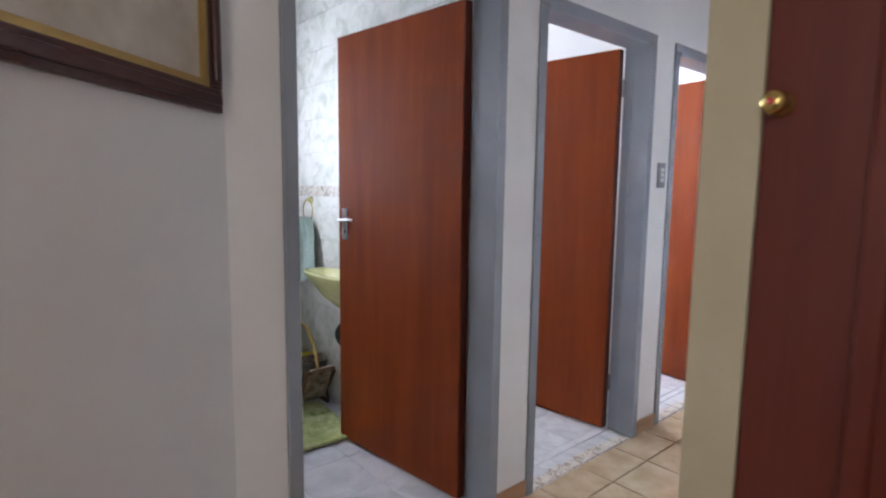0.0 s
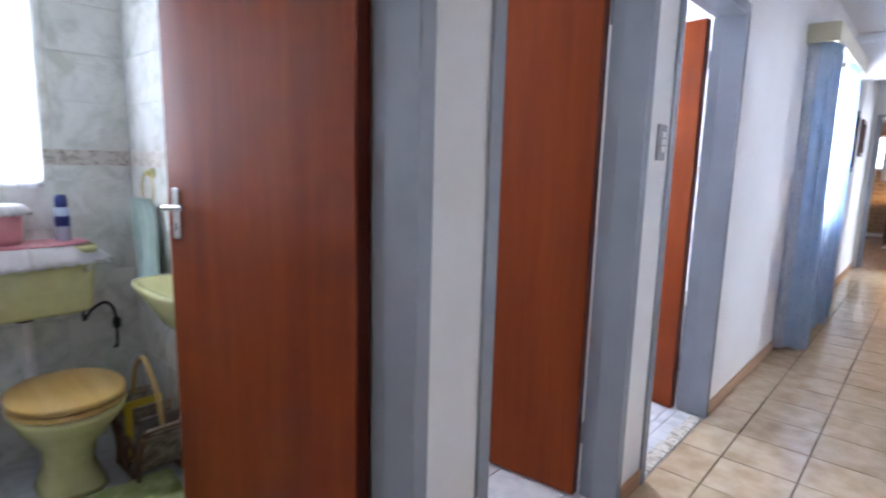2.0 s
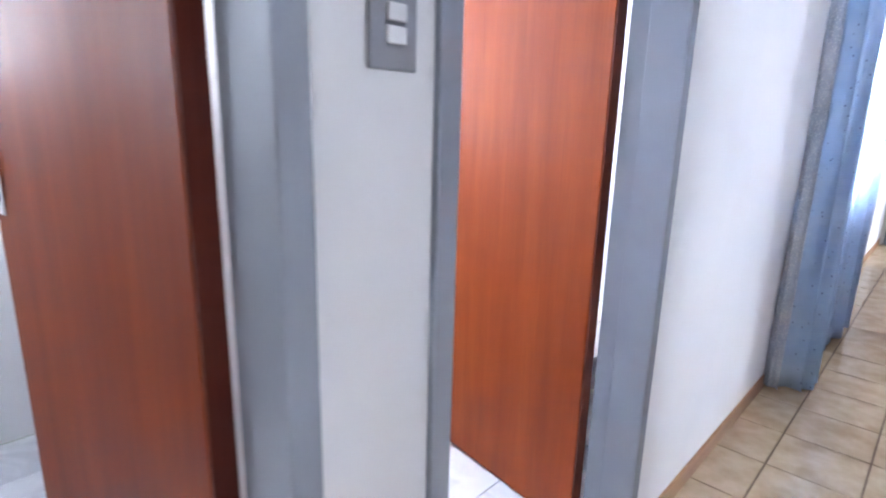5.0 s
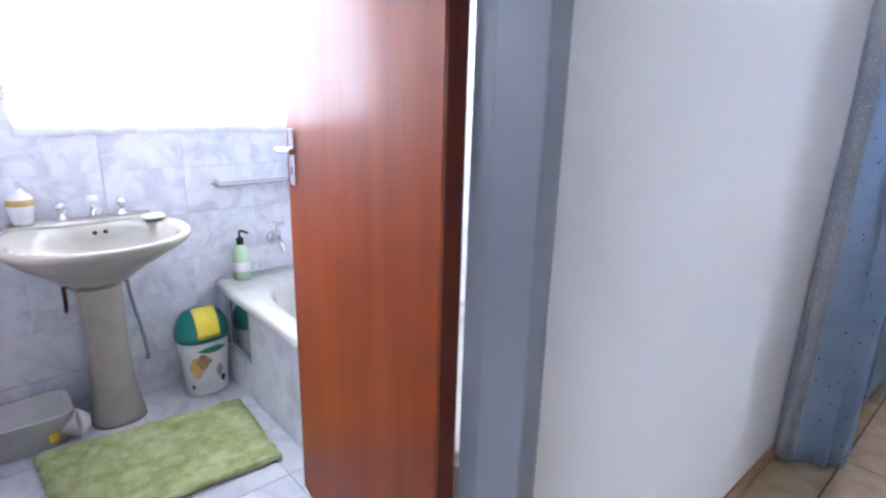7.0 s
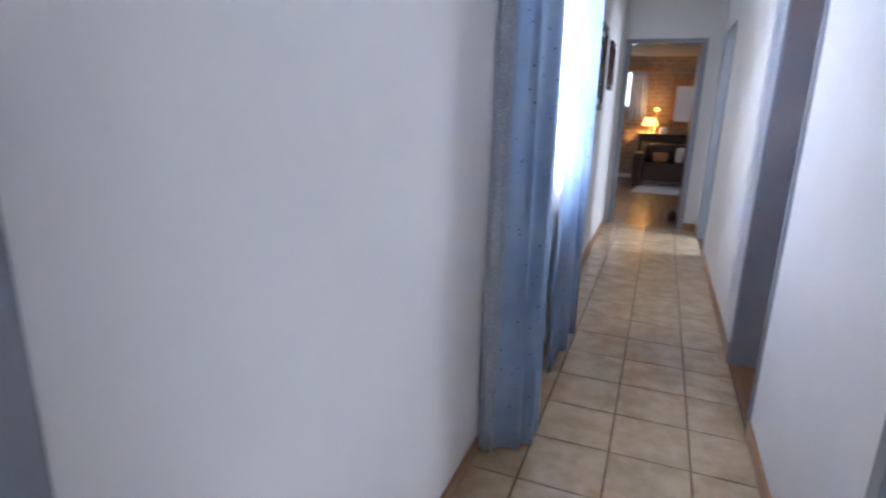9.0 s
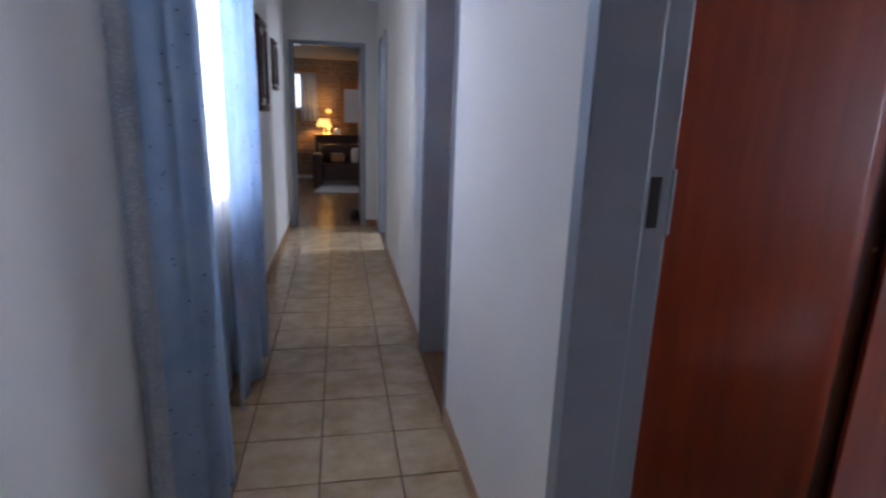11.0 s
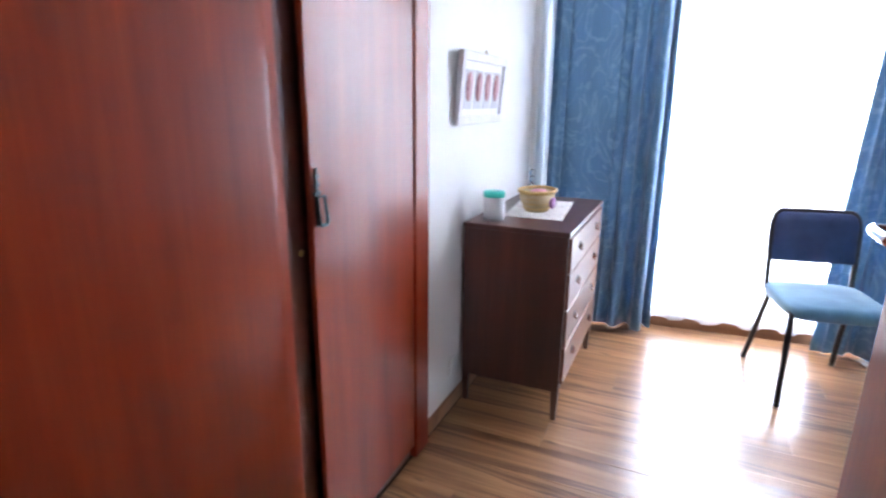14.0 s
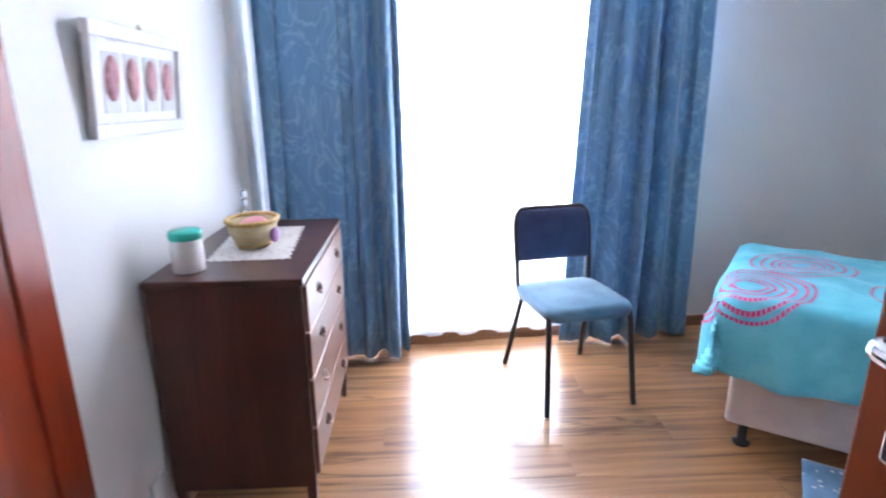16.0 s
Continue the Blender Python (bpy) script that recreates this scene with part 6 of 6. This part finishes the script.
part("cushion", rbox(0.80, 0.98, 13.95, 14.12, 0.42, 0.70, 0.06, 4), CUSHION, ac, "pale cushion")
part("cushion", rbox(0.42, 0.68, 14.0, 14.15, 0.42, 0.60, 0.05, 4), WOODFRAME, ac, "dull rust-brown cushion")
for fx in (0.12, 1.08):
    for fy in (13.74, 14.22):
        part("foot", rbox(fx, fx + 0.05, fy, fy + 0.05, 0.009, 0.06, 0.004), DARKWOOD, ac)
bx = thing("ornament", "small white ornament on the lounge table", "ornament", (0.55, 14.8, 0.906))
part("body", loft([(0.55, 14.8, 0.055, 0.05, 0.906, 3), (0.55, 14.8, 0.07, 0.06, 0.93, 3), (0.55, 14.8, 0.06, 0.05, 1.0, 2.5), (0.55, 14.8, 0.03, 0.03, 1.03, 2)], 24), WHITE, bx)
glow, _t, _b = shader("bright_sky_pane", (0.9, 0.95, 1.0), 0.3)
_b.inputs["Emission Color"].default_value = (0.86, 0.93, 1, 1)
_b.inputs["Emission Strength"].default_value = 3.0
# faint emission added to brighten the pine-framed pane; the wall behind is solid
dull, _t, _b = shader("faint_glow_pane", (0.34, 0.34, 0.38), 0.3)
_b.inputs["Emission Color"].default_value = (0.9, 0.88, 0.92, 1)
_b.inputs["Emission Strength"].default_value = 0.10
mr = thing("window_8", "small pine-framed window in the brick wall", "window", (0.87, 15.15, 1.1), "structure")
part("pane", rbox(0.69, 1.05, 15.145, 15.15, 1.14, 1.79, 0), dull, mr, "pale pane with a faint glow added")
for d in ((0.62, 1.12, 1.07, 1.14), (0.62, 1.12, 1.79, 1.96), (0.62, 0.69, 1.14, 1.79), (1.05, 1.12, 1.14, 1.79)):
    part("frame_member", rbox(d[0], d[1], 15.12, 15.158, d[2], d[3], 0.004), WOODFRAME, mr)
lw = thing("window_7", "small bright lounge window with a drape", "window", (-0.2, 15.15, 1.4), "structure")
part("window_frame", boxes((-0.62, 0.10, 15.13, 15.16, 1.37, 1.41), (-0.62, 0.10, 15.13, 15.16, 2.03, 2.06), (-0.62, -0.58, 15.13, 15.16, 1.41, 2.03), (0.06, 0.10, 15.13, 15.16, 1.41, 2.03)), WHITE, lw)
part("pane", rbox(-0.58, 0.06, 15.145, 15.15, 1.41, 2.03, 0), glow, lw, "bright daylit pane")
lc = solid("drape", surface(lambda u, v: (-0.15 + (0.29 + 0.05 * (1 - v)) * u, 15.09 + 0.028 * math.sin(24 * u + 0.6 * v), 1.15 + 0.92 * v), 40, 6, 0.004), cloth("grey_drape", (0.50, 0.51, 0.56), (0.66, 0.67, 0.72), 0.1, 300.0), "pale grey drape beside the lounge window", "curtain", "")
lc.pop("kind", None)
lp = solid("drape_pelmet", rbox(-0.66, 0.24, 15.05, 15.158, 2.07, 2.14, 0.005), WOODFRAME, "narrow wooden pelmet over the lounge window", "pelmet", "")
lp.pop("kind", None)
lr = solid("lounge_rug", surface(lambda u, v: (0.14 + 0.95 * u + 0.17 * v, 13.02 + 0.03 * u + 1.55 * v, 0.008 + 0.0015 * math.sin(60 * v) * math.sin(40 * u)), 20, 24, 0.01), RUGPALE, "pale rug on the brown lounge floor", "rug", "")
lr.pop("kind", None)
skirting("baseboard_lounge", (-1.84, 2.79, 15.165, 15.1735, 0.0, 0.07), WHITE, "narrow white skirting under the brick wall")
ds = thing("door_stop", "dark cloth sausage bag holding the door open", "door stop", (0.76, 10.75, 0))
part("bag", loft([(0.765, 10.80, 0.05, 0.13, -0.004, 2.6), (0.765, 10.80, 0.062, 0.15, 0.03, 2.4), (0.765, 10.81, 0.055, 0.13, 0.085, 2.2), (0.765, 10.82, 0.025, 0.07, 0.115, 2)], 24), LEATHER, ds)
for dx_, dy_, warm in ((0.42, 12.2, 6.0), (-0.02, 12.25, 1.5)):
    dn = thing("downlight", "small round warm downlight in the lounge ceiling", "lamp", (dx_, dy_, 2.335), "", "lounge downlights")
    part("trim_ring", lathe([(0.032, 0), (0.05, 0), (0.052, 0.006), (0.034, 0.012), (0.032, 0.012)], 24, (dx_, dy_, 2.3225)), WHITE, dn)
    lit, _t, _b = shader("warm_bulb", (1, 0.8, 0.5), 0.4)
    _b.inputs["Emission Color"].default_value = (1, 0.70, 0.32, 1)
    _b.inputs["Emission Strength"].default_value = warm
    part("bulb", lathe([(0, 0), (0.03, 0), (0.03, 0.004), (0, 0.005)], 18, (dx_, dy_, 2.328)), lit, dn, "glowing bulb face")
sm = thing("smoke_detector", "small white detector on the passage ceiling", "detector", (0.42, 9.6, H))
part("body", lathe([(0, 0), (0.05, 0), (0.055, 0.01), (0.05, 0.03), (0, 0.031)], 20, (0.42, 9.6, H - 0.0315)), WHITE, sm)


# ---------------------------------------------------------------- laid pieces
floor_of = {o.name: o for o in scene.objects if o.name.startswith("floor_")}
lay("floor_tile", floor_of["floor_passage"], 0.002, RX0 - 0.002, -0.6, 10.19, 0.30, 0.30, (0.186, 5.455), 0.007, 0.0015, TILE)
lay("floor_tile", floor_of["floor_vestibule"], RX0 + 0.002, 2.19, -0.6, 0.944, 0.30, 0.30, (0.186, 5.455), 0.007, 0.0015, TILE)
for nm, y0, y1 in (("floor_toilet", 0.45, 1.65), ("floor_shower", 1.74, 2.80), ("floor_bathroom", 2.89, 4.60)):
    lay("marble_tile", floor_of[nm], -1.978, LW + 0.002, y0, y1, 0.30, 0.30, (-1.68, y0), 0.004, 0.001, FTILE)
for nm, (a, b) in DOORS_L.items():
    fl = floor_of[{"door_1": "floor_toilet", "door_2": "floor_shower", "door_3": "floor_bathroom"}[nm]]
    lay("border_tile", fl, LW + 0.004, LW + 0.078, a, b, 0.08, 0.10, (LW, a), 0.003, 0.001, FTILE)
    lay("border_tile", fl, -0.072, -0.002, a, b, 0.08, 0.10, (-0.072, a), 0.003, 0.001, BORDER)
# laminate planks run across the bedroom
row, x = 0, RX0 + 0.02
while x < 4.9:
    y = 0.80 - (row * 0.47) % 1.2
    while y < 4.94:
        c, d = max(y, 0.80), min(y + 1.2, 4.936)
        top = min(x + 0.19, 4.9)
        if d - c > 0.03 and not (x < RX1 + 0.01 and (d < 3.83 or c > 4.57)):
            if x < RX1 + 0.01:
                c, d = max(c, 3.802), min(d, 4.63)
            piece("plank", floor_of["floor_bedroom"], (x + top) / 2, (c + d) / 2, 0.0, top - x - 0.0008, d - c - 0.0008, 0.008, 0.0005, PLANK)
        y += 1.2
    x += 0.19
    row += 1


# wall tiles: rows of 0.2 m with a narrow relief border
TO_EAST = pose(0, 0, 0, 0, 90, 0)      # a piece's face turned to +x
TO_SOUTH = pose(0, 0, 0, 90, 0, 0)     # to -y
TO_NORTH = pose(0, 0, 0, -90, 0, 0)    # to +y
walls = {o.name: o for o in scene.objects if o.name.startswith("wall_")}


def tile_rows():
    z = 0.19
    rows = [(0.0, 0.19, False)]
    while z < H - 0.01:
        if abs(z - 1.19) < 0.005:
            rows.append((z, 1.255, False))
            rows.append((1.255, 1.322, True))
            z = 1.322
            continue
        rows.append((z, min(z + 0.2, H), False))
        z += 0.2
    return rows


def tile_wall_y(wall, x, y0, y1, material, holes=(), zmin=0.0, width=0.30):
    """Tiles on a wall along y that faces +x."""
    for z0, z1, border in tile_rows():
        if z0 < zmin - 0.01:
            continue
        w = 0.20 if border else width
        y = y0
        while y < y1 - 0.01:
            b = min(y + w, y1)
            parts = [(y, b)]
            for ya, yb, za, zb in holes:
                if z0 < zb - 0.01 and z1 > za + 0.01:
                    parts = [s for p, q in parts for s in ((p, min(q, ya)), (max(p, yb), q)) if s[1] - s[0] > 0.015]
            for p, q in parts:
                piece("border_tile" if border else "wall_tile", wall, x, (p + q) / 2, (z0 + z1) / 2, z1 - z0 - 0.0016, q - p - 0.0012, 0.006, 0.0006, BORDER if border else material, TO_EAST)
            y += w


def tile_wall_x(wall, y, x0, x1, material, turn, zmin=0.0, width=0.30):
    """Tiles on a wall along x."""
    for z0, z1, border in tile_rows():
        if z0 < zmin - 0.01:
            continue
        w = 0.20 if border else width
        x = x0
        while x < x1 - 0.01:
            b = min(x + w, x1)
            piece("border_tile" if border else "wall_tile", wall, (x + b) / 2, y, (z0 + z1) / 2, b - x - 0.0012, z1 - z0 - 0.0016, 0.006, 0.0006, BORDER if border else material, turn)
            x += w


tile_wall_y(walls["wall_outer_west"], -1.974, 0.452, 1.642, CTILE, [(0.72, 1.30, 1.18, 2.1)])
tile_wall_y(walls["wall_outer_west"], -1.974, 2.896, 4.594, WTILE, [(3.27, 4.27, 1.188, 2.1)])
tile_wall_x(walls["wall_toilet_north"], 1.644, -1.972, LW - 0.02, CTILE, TO_SOUTH)
tile_wall_x(walls["wall_bathroom_south"], 2.896, -1.972, LW - 0.02, WTILE, TO_NORTH)
tile_wall_x(walls["wall_bathroom_north"], 4.594, -1.972, LW - 0.02, WTILE, TO_SOUTH, 0.45)

# face bricks of the lounge wall
z, k = 0.01, 0
while z < 2.5:
    x = -0.75 + (0.115 if k % 2 else 0.0)
    while x < 1.75:
        piece("brick", lounge_back, x + 0.11, 15.195 + random.uniform(-0.006, 0.004), z + 0.036, 0.22, 0.072, 0.02, 0.004, BRICK, TO_SOUTH)
        x += 0.232
    z += 0.085
    k += 1
